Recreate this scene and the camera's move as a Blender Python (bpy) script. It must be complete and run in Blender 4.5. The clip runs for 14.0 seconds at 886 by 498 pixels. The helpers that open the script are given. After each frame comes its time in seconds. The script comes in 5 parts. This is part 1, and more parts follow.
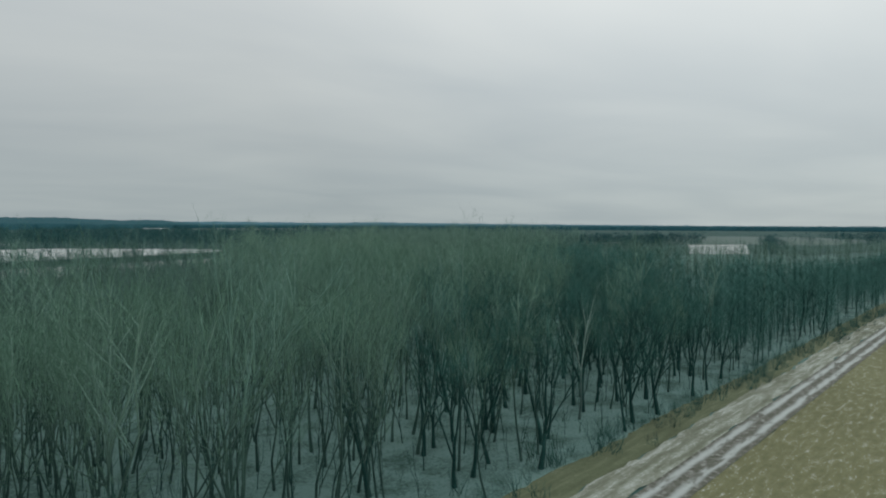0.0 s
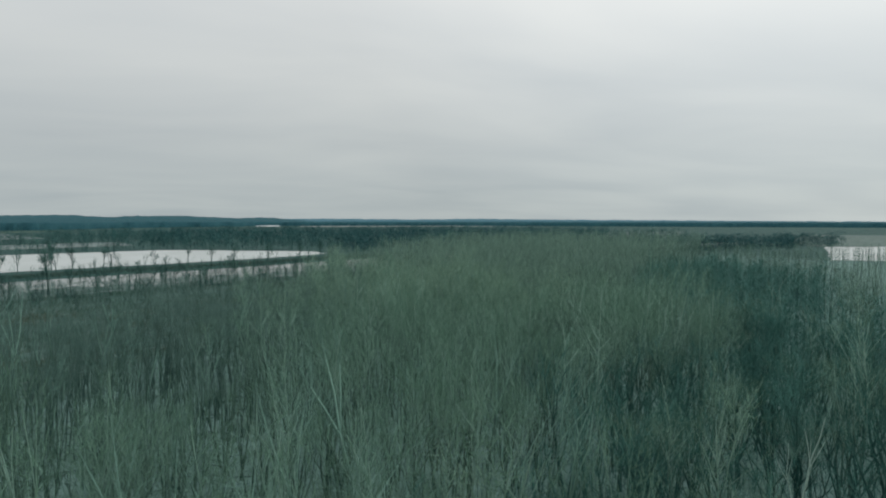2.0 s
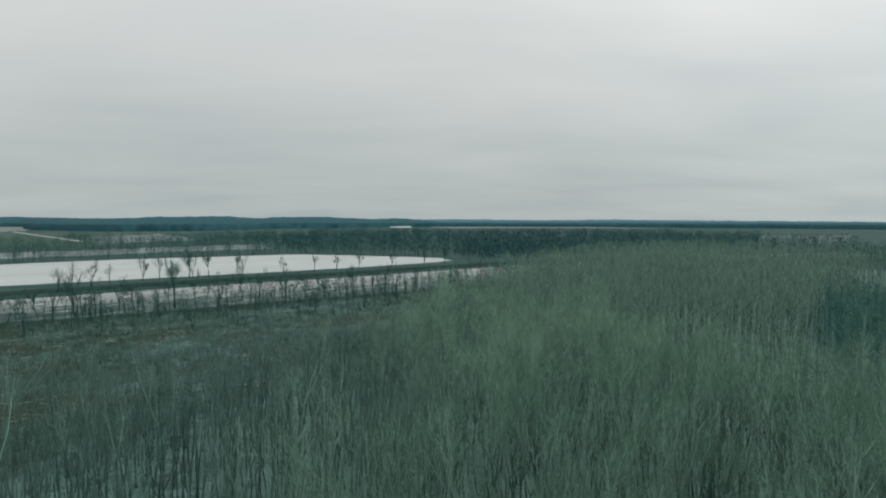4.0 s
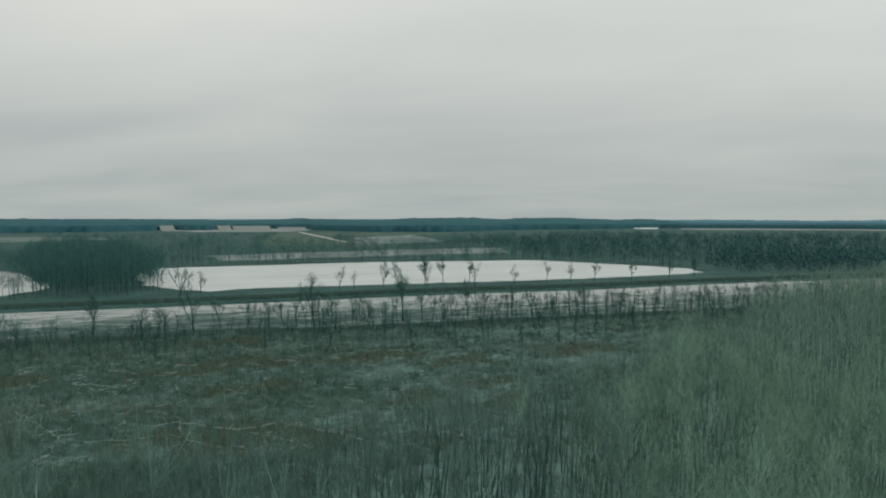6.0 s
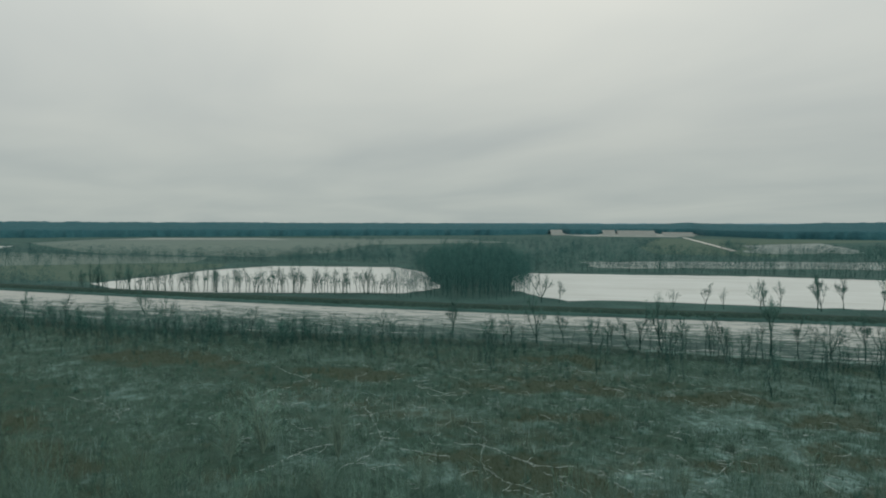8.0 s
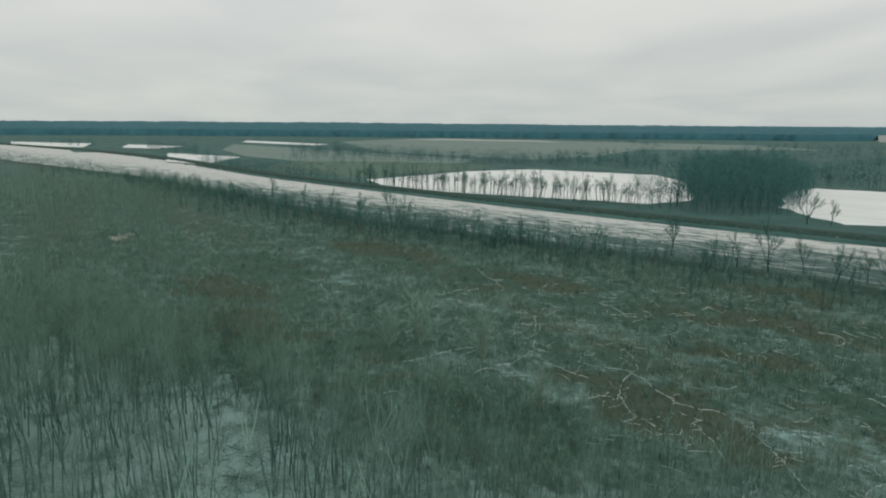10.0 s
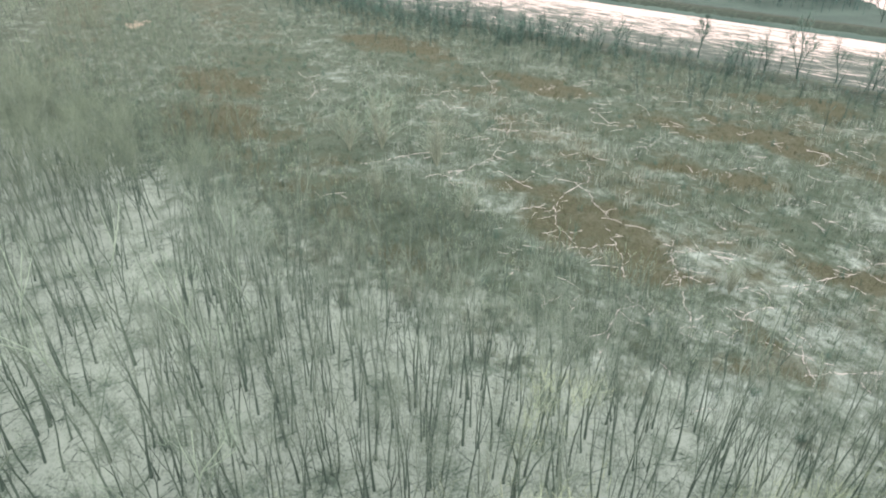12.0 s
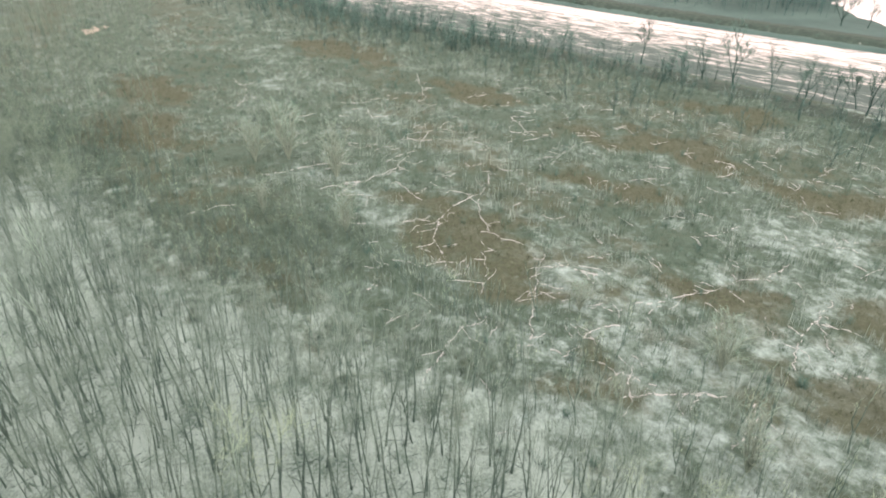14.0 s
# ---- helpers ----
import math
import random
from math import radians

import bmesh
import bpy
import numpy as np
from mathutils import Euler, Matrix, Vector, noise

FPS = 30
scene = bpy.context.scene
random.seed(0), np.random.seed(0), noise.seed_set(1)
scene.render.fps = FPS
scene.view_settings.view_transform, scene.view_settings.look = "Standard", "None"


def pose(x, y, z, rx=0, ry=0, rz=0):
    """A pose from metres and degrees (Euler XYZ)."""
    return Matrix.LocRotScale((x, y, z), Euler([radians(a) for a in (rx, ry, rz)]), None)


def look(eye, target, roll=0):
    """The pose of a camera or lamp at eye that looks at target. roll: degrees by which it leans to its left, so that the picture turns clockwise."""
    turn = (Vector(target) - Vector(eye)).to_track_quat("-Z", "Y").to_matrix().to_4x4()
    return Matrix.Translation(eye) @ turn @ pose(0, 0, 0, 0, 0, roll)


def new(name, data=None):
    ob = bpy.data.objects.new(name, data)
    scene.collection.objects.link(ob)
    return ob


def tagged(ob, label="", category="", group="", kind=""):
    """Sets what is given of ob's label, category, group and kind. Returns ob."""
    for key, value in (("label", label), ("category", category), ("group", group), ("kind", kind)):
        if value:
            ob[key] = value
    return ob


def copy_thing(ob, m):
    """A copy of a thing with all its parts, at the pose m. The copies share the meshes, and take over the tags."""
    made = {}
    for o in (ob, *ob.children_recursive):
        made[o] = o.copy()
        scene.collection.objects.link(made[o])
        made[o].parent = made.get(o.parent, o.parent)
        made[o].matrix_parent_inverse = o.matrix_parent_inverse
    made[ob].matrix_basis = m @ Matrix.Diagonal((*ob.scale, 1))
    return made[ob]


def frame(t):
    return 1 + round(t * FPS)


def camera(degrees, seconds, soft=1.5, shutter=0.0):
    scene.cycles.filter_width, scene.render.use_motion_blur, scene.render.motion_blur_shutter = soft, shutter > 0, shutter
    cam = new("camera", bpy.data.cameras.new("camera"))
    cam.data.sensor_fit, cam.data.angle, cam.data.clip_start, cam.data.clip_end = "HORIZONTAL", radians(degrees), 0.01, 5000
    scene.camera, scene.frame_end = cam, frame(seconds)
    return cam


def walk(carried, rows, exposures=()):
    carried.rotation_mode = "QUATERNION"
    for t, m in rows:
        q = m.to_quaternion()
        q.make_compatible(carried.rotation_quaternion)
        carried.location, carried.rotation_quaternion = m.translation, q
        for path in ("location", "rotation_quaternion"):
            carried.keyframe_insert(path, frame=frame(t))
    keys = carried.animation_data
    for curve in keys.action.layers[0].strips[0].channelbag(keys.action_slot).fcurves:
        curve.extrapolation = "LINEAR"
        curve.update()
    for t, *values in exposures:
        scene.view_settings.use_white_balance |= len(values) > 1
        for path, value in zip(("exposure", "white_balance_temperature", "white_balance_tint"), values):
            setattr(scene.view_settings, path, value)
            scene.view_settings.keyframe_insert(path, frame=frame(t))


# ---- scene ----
cam = camera(69.76, 14.0, 2.0)
PATH = [
    (0.0, -13.94, -46.80, 21.30, 87.79, -0.18, -23.24),
    (0.5, -11.99, -41.56, 22.43, 87.67, 0.07, -20.62),
    (1.0, -10.07, -36.47, 23.59, 87.58, 0.11, -18.60),
    (1.5, -8.39, -30.57, 24.82, 87.52, 0.08, -16.51),
    (2.0, -6.59, -24.66, 26.05, 87.40, 0.01, -14.20),
    (4.5, 0.02, 0.07, 32.05, 87.42, -0.04, 1.78),
    (5.0, 0.41, 5.30, 33.25, 87.39, -0.03, 6.81),
    (5.5, 0.71, 10.24, 34.42, 87.41, 0.01, 12.52),
    (6.0, 1.10, 14.78, 35.54, 87.38, -0.01, 19.09),
    (6.5, 1.78, 19.13, 36.58, 87.52, -0.01, 26.98),
    (7.0, 2.67, 23.31, 37.47, 87.58, 0.02, 35.68),
    (7.5, 3.75, 27.34, 38.25, 87.62, 0.00, 46.09),
    (8.0, 5.11, 31.42, 38.95, 87.69, -0.10, 53.02),
    (8.2, 5.72, 33.08, 39.20, 87.71, -0.10, 55.50),
    (10.3, 13.60, 54.40, 40.85, 76.05, -0.12, 80.95),
    (10.5, 14.22, 56.38, 41.18, 73.01, -0.15, 81.72),
    (11.0, 14.88, 61.45, 41.64, 66.42, -0.21, 83.09),
    (11.5, 15.21, 66.36, 42.10, 62.20, -0.24, 83.93),
    (12.0, 15.47, 71.24, 42.58, 60.42, -0.29, 84.47),
    (12.5, 15.69, 76.07, 43.04, 60.33, -0.15, 84.74),
    (13.0, 15.86, 80.90, 43.54, 60.31, -0.11, 84.97),
    (13.5, 16.03, 85.69, 44.02, 60.32, -0.08, 85.07),
    (14.0, 16.23, 90.28, 44.49, 60.33, -0.03, 85.12),
]
EXPOSURES = [
    (0.0, -0.16, 6220, 4), (0.6, -0.06, 6240, 4), (2.0, 0.05, 6360, 6), (5.0, 0.05, 6480, 5), (6.5, 0.0, 6620, 3), (8.2, 0.0, 6670, 2), (10.3, 0.56, 6800, 11), (10.5, 0.83, 6920, 16),
    (11.0, 1.43, 7450, 30), (11.5, 1.77, 7930, 36), (12.5, 1.91, 8220, 40), (14.0, 1.93, 8220, 40),
]
walk(cam, [(t, pose(*p)) for t, *p in PATH], EXPOSURES)

# ---- world and light ----
world = bpy.data.worlds.new("overcast_sky")
scene.world = world
world.use_nodes = True
wn, wl = world.node_tree.nodes, world.node_tree.links
wn.clear()


def wnode(kind, **values):
    n = wn.new(kind)
    for k, v in values.items():
        n.inputs[k].default_value = v
    return n


sky = wn.new("ShaderNodeTexSky")
sky.sky_type, sky.sun_disc = "NISHITA", False
sky.sun_elevation, sky.sun_rotation = radians(32), radians(70)
coord = wn.new("ShaderNodeTexCoord")
sep = wn.new("ShaderNodeSeparateXYZ")
wl.new(coord.outputs["Generated"], sep.inputs[0])
# cloud deck seen in perspective: divide the direction by its height
high = wn.new("ShaderNodeMath")
high.operation = "ADD"
high.inputs[1].default_value = 0.12
wl.new(sep.outputs["Z"], high.inputs[0])
high2 = wn.new("ShaderNodeMath")
high2.operation = "MAXIMUM"
high2.inputs[1].default_value = 0.05
wl.new(high.outputs[0], high2.inputs[0])
deck = wn.new("ShaderNodeVectorMath")
deck.operation = "DIVIDE"
hv = wn.new("ShaderNodeCombineXYZ")
for k in range(3):
    wl.new(high2.outputs[0], hv.inputs[k])
wl.new(coord.outputs["Generated"], deck.inputs[0])
wl.new(hv.outputs[0], deck.inputs[1])
cmap = wn.new("ShaderNodeMapping")
cmap.inputs["Rotation"].default_value = (0, 0, radians(28))
cmap.inputs["Scale"].default_value = (0.7, 1.05, 0.3)
wl.new(deck.outputs[0], cmap.inputs[0])
clouds = wnode("ShaderNodeTexNoise", Scale=0.8, Detail=5.0, Roughness=0.45, Distortion=0.35)
wl.new(cmap.outputs[0], clouds.inputs["Vector"])
grad = wn.new("ShaderNodeValToRGB")
grad.color_ramp.elements[0].position, grad.color_ramp.elements[0].color = 0.0, (0.390, 0.422, 0.432, 1)
grad.color_ramp.elements[1].position, grad.color_ramp.elements[1].color = 0.36, (0.705, 0.697, 0.690, 1)
e = grad.color_ramp.elements.new(0.12)
e.color = (0.452, 0.470, 0.478, 1)
wl.new(sep.outputs["Z"], grad.inputs[0])
crmp = wn.new("ShaderNodeValToRGB")
crmp.color_ramp.elements[0].position, crmp.color_ramp.elements[0].color = 0.30, (0.925, 0.94, 0.955, 1)
crmp.color_ramp.elements[1].position, crmp.color_ramp.elements[1].color = 0.70, (1.12, 1.105, 1.085, 1)
wl.new(clouds.outputs[0], crmp.inputs[0])
deckcol = wn.new("ShaderNodeMix")
deckcol.data_type, deckcol.blend_type = "RGBA", "MULTIPLY"
deckcol.inputs[0].default_value = 1.0
wl.new(grad.outputs[0], deckcol.inputs[6])
wl.new(crmp.outputs[0], deckcol.inputs[7])
# brighter cloud where the sun stands behind it
toward = wn.new("ShaderNodeVectorMath")
toward.operation = "DOT_PRODUCT"
SUN = Vector((math.sin(radians(70)) * math.cos(radians(32)), math.cos(radians(70)) * math.cos(radians(32)), math.sin(radians(32))))
toward.inputs[1].default_value = SUN
wl.new(coord.outputs["Generated"], toward.inputs[0])
glow = wn.new("ShaderNodeMapRange")
glow.inputs[1].default_value, glow.inputs[2].default_value = 0.5, 1.0
glow.inputs[3].default_value, glow.inputs[4].default_value = 1.07, 1.36
wl.new(toward.outputs["Value"], glow.inputs[0])
skybg = wnode("ShaderNodeBackground", Strength=0.05)
wl.new(sky.outputs[0], skybg.inputs[0])
deckbg = wnode("ShaderNodeBackground")
wl.new(deckcol.outputs[2], deckbg.inputs[0])
wl.new(glow.outputs[0], deckbg.inputs[1])
both = wnode("ShaderNodeMixShader", Fac=0.94)
wl.new(skybg.outputs[0], both.inputs[1])
wl.new(deckbg.outputs[0], both.inputs[2])
wout = wn.new("ShaderNodeOutputWorld")
wl.new(both.outputs[0], wout.inputs[0])

sun = new("sun", bpy.data.lights.new("sun", "SUN"))
sun.data.energy, sun.data.angle, sun.data.color = 0.6, radians(14), (1.0, 0.97, 0.92)
sun.matrix_world = look(tuple(SUN * 100), (0, 0, 0))

# ---- materials ----


class Mat:
    """A node material under construction, with short helpers."""

    def __init__(self, name, rough=0.9, spec=0.3, coords="Object"):
        self.m = bpy.data.materials.new(name)
        self.m.use_nodes = True
        self.n, self.l = self.m.node_tree.nodes, self.m.node_tree.links
        self.b = self.n["Principled BSDF"]
        self.b.inputs["Roughness"].default_value = rough
        self.b.inputs["Specular IOR Level"].default_value = spec
        self.c = self.n.new("ShaderNodeTexCoord").outputs[coords]

    def scaled(self, scale, turn=0.0):
        mp = self.n.new("ShaderNodeMapping")
        mp.vector_type = "TEXTURE"
        mp.inputs["Scale"].default_value = [1 / v for v in scale]
        mp.inputs["Rotation"].default_value = (0, 0, turn)
        self.l.new(self.c, mp.inputs[0])
        return mp.outputs[0]

    def noise(self, scale, detail=4.0, rough=0.55, vec=None, distort=0.0):
        t = self.n.new("ShaderNodeTexNoise")
        t.inputs["Scale"].default_value, t.inputs["Detail"].default_value = scale, detail
        t.inputs["Roughness"].default_value, t.inputs["Distortion"].default_value = rough, distort
        self.l.new(vec or self.c, t.inputs["Vector"])
        return t.outputs[0]

    def ramp(self, fac, *stops):
        r = self.n.new("ShaderNodeValToRGB")
        els = r.color_ramp.elements
        while len(els) < len(stops):
            els.new(0.5)
        for e, (p, c) in zip(els, stops):
            e.position, e.color = p, (*c, 1) if len(c) == 3 else c
        self.l.new(fac, r.inputs[0])
        return r.outputs[0]

    def step(self, fac, lo, hi):
        r = self.n.new("ShaderNodeMapRange")
        r.interpolation_type = "SMOOTHSTEP"
        r.inputs[1].default_value, r.inputs[2].default_value = lo, hi
        self.l.new(fac, r.inputs[0])
        return r.outputs[0]

    def math(self, op, a, b):
        r = self.n.new("ShaderNodeMath")
        r.operation = op
        for k, v in enumerate((a, b)):
            if isinstance(v, (int, float)):
                r.inputs[k].default_value = v
            else:
                self.l.new(v, r.inputs[k])
        return r.outputs[0]

    def mix(self, fac, a, b, mode="MIX"):
        r = self.n.new("ShaderNodeMix")
        r.data_type, r.blend_type = "RGBA", mode
        if isinstance(fac, (int, float)):
            r.inputs[0].default_value = fac
        else:
            self.l.new(fac, r.inputs[0])
        for k, v in ((6, a), (7, b)):
            if isinstance(v, tuple):
                r.inputs[k].default_value = (*v, 1)
            else:
                self.l.new(v, r.inputs[k])
        return r.outputs[2]

    def attr(self, name):
        a = self.n.new("ShaderNodeAttribute")
        a.attribute_name = name
        return a.outputs["Fac"]

    def island(self):
        return self.n.new("ShaderNodeNewGeometry").outputs["Random Per Island"]

    def each(self):
        return self.n.new("ShaderNodeObjectInfo").outputs["Random"]

    def color(self, col):
        self.l.new(col, self.b.inputs["Base Color"])
        return self

    def bump(self, height, dist=0.1, strength=1.0):
        b = self.n.new("ShaderNodeBump")
        b.inputs["Distance"].default_value, b.inputs["Strength"].default_value = dist, strength
        self.l.new(height, b.inputs["Height"])
        self.l.new(b.outputs[0], self.b.inputs["Normal"])
        return self


def bark(name, dark, light, grey, upper=None, change=(10.0, 19.0)):
    """Rough dark bark at the foot; smooth paler bark higher up where upper is given."""
    m = Mat(name, 0.92, 0.2)
    streak = m.noise(3.0, 5, 0.6, m.scaled((1, 1, 0.18)))
    col = m.ramp(streak, (0.3, dark), (0.7, light))
    col = m.mix(m.step(m.noise(0.7, 3), 0.5, 0.7), col, grey)
    if upper:
        z = m.n.new("ShaderNodeSeparateXYZ")
        m.l.new(m.c, z.inputs[0])
        up = m.step(m.math("ADD", z.outputs[2], m.math("MULTIPLY", m.noise(0.3, 3), 6.0)), *change)
        col = m.mix(up, col, upper)
    col = m.mix(m.math("MULTIPLY", m.each(), 0.35), col, dark)
    m.color(col).bump(streak, 0.03, 0.7)
    return m.m


def twigs(name, a, b, c):
    m = Mat(name, 0.9, 0.15)
    col = m.ramp(m.island(), (0.0, a), (0.5, b), (1.0, c))
    col = m.mix(m.math("MULTIPLY", m.each(), 0.35), col, a)
    col = m.mix(m.step(m.noise(0.12, 3), 0.4, 0.65), col, b)
    m.color(m.mix(m.step(m.noise(0.3, 2), 0.5, 0.72), col, tuple(v * 0.62 for v in a)))
    return m.m


BARK = bark("poplar_bark", (0.030, 0.068, 0.060), (0.055, 0.114, 0.099), (0.069, 0.136, 0.117), (0.251, 0.400, 0.335))
TWIG = twigs("poplar_twigs", (0.107, 0.201, 0.152), (0.147, 0.266, 0.201), (0.195, 0.343, 0.262))
OLIVE_TWIG = twigs("olive_poplar_twigs", (0.113, 0.196, 0.156), (0.151, 0.258, 0.205), (0.199, 0.330, 0.264))
WEST_TWIG = twigs("brown_poplar_twigs", (0.080, 0.143, 0.113), (0.106, 0.188, 0.148), (0.144, 0.245, 0.198))
LIGHT_BARK = bark("young_poplar_bark", (0.035, 0.084, 0.074), (0.063, 0.139, 0.122), (0.079, 0.165, 0.143), (0.189, 0.320, 0.270))
LIGHT_TWIG = twigs("young_poplar_twigs", (0.161, 0.269, 0.200), (0.215, 0.352, 0.263), (0.284, 0.446, 0.336))
PALE_BARK = bark("pale_bark", (0.052, 0.107, 0.092), (0.090, 0.171, 0.147), (0.077, 0.155, 0.134), (0.260, 0.442, 0.373))
PALE_TWIG = twigs("pale_twigs", (0.139, 0.255, 0.215), (0.182, 0.325, 0.275), (0.228, 0.390, 0.335))
GREY_BARK = bark("grey_poplar_bark", (0.046, 0.097, 0.086), (0.076, 0.151, 0.134), (0.093, 0.176, 0.154), (0.136, 0.232, 0.203))
GREY_TWIG = twigs("grey_poplar_twigs", (0.091, 0.163, 0.140), (0.124, 0.216, 0.189), (0.166, 0.276, 0.244))
BIRCH_BARK = bark("white_bark", (0.070, 0.125, 0.115), (0.132, 0.200, 0.185), (0.106, 0.170, 0.155), (0.440, 0.600, 0.545), (6.0, 10.0))
DARK_BARK = bark("willow_bark", (0.015, 0.051, 0.047), (0.029, 0.090, 0.082), (0.041, 0.118, 0.106))
EDGE_BARK = bark("grey_bark", (0.014, 0.050, 0.046), (0.026, 0.082, 0.075), (0.038, 0.110, 0.099), (0.074, 0.176, 0.152))
EDGE_TWIG = twigs("grey_twigs", (0.045, 0.130, 0.114), (0.064, 0.171, 0.150), (0.093, 0.226, 0.194))
DARK_TWIG = twigs("willow_twigs", (0.021, 0.075, 0.067), (0.035, 0.110, 0.095), (0.057, 0.155, 0.130))
# bluer than the near twigs: distance haze put into the twig colour
FAR_TWIG = twigs("far_wood_twigs_hazed", (0.022, 0.079, 0.084), (0.033, 0.106, 0.111), (0.047, 0.137, 0.137))
CLUMP_TWIG = twigs("clump_twigs", (0.027, 0.087, 0.086), (0.042, 0.121, 0.116), (0.066, 0.168, 0.156))
BANK_TWIG = twigs("river_tree_twigs", (0.049, 0.118, 0.107), (0.071, 0.158, 0.140), (0.101, 0.209, 0.187))
SHRUB = twigs("shrub_twigs", (0.030, 0.078, 0.061), (0.057, 0.125, 0.097), (0.109, 0.213, 0.168))
RUST = twigs("rusty_sedge", (0.034, 0.059, 0.035), (0.057, 0.094, 0.056), (0.089, 0.148, 0.104))


g = Mat("floodplain_ground", 0.95, 0.2)
fine, mid, broad = g.noise(2.2, 6, 0.65), g.noise(0.22, 5, 0.6), g.noise(0.035, 4, 0.55)
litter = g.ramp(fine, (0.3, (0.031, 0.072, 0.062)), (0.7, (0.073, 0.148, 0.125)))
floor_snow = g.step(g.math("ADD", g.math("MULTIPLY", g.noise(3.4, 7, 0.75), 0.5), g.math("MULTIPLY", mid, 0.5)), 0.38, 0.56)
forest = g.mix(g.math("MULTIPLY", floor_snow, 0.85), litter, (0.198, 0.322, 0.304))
grass = g.ramp(g.noise(0.7, 6, 0.7), (0.30, (0.021, 0.049, 0.038)), (0.55, (0.035, 0.077, 0.060)), (0.75, (0.056, 0.116, 0.092)))
streaky = g.noise(0.22, 12, 0.82, g.scaled((0.8, 1.0, 1), radians(40)), 0.2)
marsh_snow = g.math("ADD", g.math("MULTIPLY", streaky, 0.40), g.math("ADD", g.math("MULTIPLY", g.noise(0.6, 8, 0.72), 0.45), g.math("MULTIPLY", fine, 0.15)))
marsh_snow = g.math("ADD", marsh_snow, g.math("ADD", g.math("MULTIPLY", g.math("SUBTRACT", g.attr("snowy"), 0.5), 0.13), g.math("MULTIPLY", g.math("SUBTRACT", g.noise(0.13, 5, 0.6), 0.5), 0.30)))
grass = g.mix(g.step(marsh_snow, 0.480, 0.720), grass, (0.202, 0.332, 0.325))
sedge = g.ramp(g.noise(1.6, 8, 0.75), (0.30, (0.022, 0.034, 0.021)), (0.58, (0.044, 0.063, 0.040)), (0.74, (0.125, 0.175, 0.142)))
grass = g.mix(g.math("MULTIPLY", g.step(g.math("ADD", g.attr("sedge"), g.math("MULTIPLY", g.math("SUBTRACT", g.noise(0.18, 8, 0.72), 0.5), 2.3)), 0.15, 0.95), 0.85), grass, sedge)
plain = g.ramp(broad, (0.35, (0.024, 0.068, 0.064)), (0.6, (0.043, 0.103, 0.095)))
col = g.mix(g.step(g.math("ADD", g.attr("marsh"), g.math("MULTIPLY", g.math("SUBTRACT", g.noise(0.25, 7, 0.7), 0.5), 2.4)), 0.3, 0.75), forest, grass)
col = g.mix(g.attr("outer"), col, plain)
g.color(col).bump(fine, 0.25, 0.8)
GROUND = g.m


def field_mat(name, stops, row=0.5, snow=0.0, across=1.0, stretch=0.05):
    """A ploughed or stubble field whose rows run along the sheet's own x axis."""
    m = Mat(name, 0.95, 0.15)
    rows = m.noise(row, 5, 0.6, m.scaled((stretch, across, 1)), 0.15)
    patch = m.noise(0.02, 5, 0.6)
    grain = m.noise(1.7, 5, 0.7)
    dash = m.noise(7.5, 4, 0.65, m.scaled((0.35, 1.2, 1)), 0.6)
    mixv = m.math("ADD", m.math("MULTIPLY", rows, 0.5), m.math("ADD", m.math("MULTIPLY", patch, 0.3), m.math("MULTIPLY", grain, 0.2)))
    col = m.ramp(mixv, *stops)
    if snow:
        col = m.mix(m.step(m.math("ADD", m.math("MULTIPLY", dash, 0.62), m.math("MULTIPLY", rows, 0.38)), snow, snow + 0.07), col, (0.52, 0.55, 0.53))
    m.color(col).bump(grain, 0.12, 0.6)
    return m.m


SNOWFIELD = field_mat("snowy_field", ((0.28, (0.330, 0.362, 0.355)), (0.42, (0.475, 0.510, 0.508)), (0.58, (0.560, 0.600, 0.603))), 0.12)
THINSNOW = field_mat("thin_snow_field", ((0.32, (0.155, 0.175, 0.164)), (0.45, (0.253, 0.282, 0.275)), (0.62, (0.337, 0.382, 0.381))), 0.25)
STUBBLE = field_mat("stubble", ((0.30, (0.109, 0.114, 0.059)), (0.50, (0.183, 0.189, 0.103)), (0.70, (0.258, 0.268, 0.154))), 1.6, 0.562, 1.0, 0.30)
BEIGE = field_mat("beige_field", ((0.34, (0.092, 0.134, 0.120)), (0.5, (0.121, 0.172, 0.158)), (0.66, (0.158, 0.220, 0.208))), 0.2)
GREY_FIELD = field_mat("grey_green_field", ((0.34, (0.049, 0.090, 0.071)), (0.5, (0.067, 0.114, 0.091)), (0.66, (0.092, 0.153, 0.122))), 0.2)
VERGE = field_mat("grass_verge", ((0.30, (0.078, 0.094, 0.056)), (0.5, (0.136, 0.160, 0.097)), (0.68, (0.221, 0.258, 0.166))), 1.2, 0.625, 1.0, 0.15)
SNOWVERGE = field_mat("snow_dusted_verge", ((0.32, (0.113, 0.130, 0.086)), (0.48, (0.220, 0.240, 0.186)), (0.64, (0.439, 0.473, 0.422))), 1.4, 0.54, 1.0, 0.12)
DULLSNOW = field_mat("snow_in_stubble", ((0.32, (0.090, 0.131, 0.122)), (0.46, (0.180, 0.228, 0.222)), (0.62, (0.306, 0.359, 0.360))), 0.18, 0.0, 1.0, 0.15)
ROADSNOW = field_mat("packed_snow", ((0.34, (0.38, 0.38, 0.36)), (0.5, (0.52, 0.52, 0.51)), (0.66, (0.60, 0.61, 0.61))), 0.8)
HILLSNOW = field_mat("far_thin_snow", ((0.32, (0.120, 0.140, 0.134)), (0.45, (0.185, 0.210, 0.206)), (0.62, (0.245, 0.278, 0.277))), 0.25)
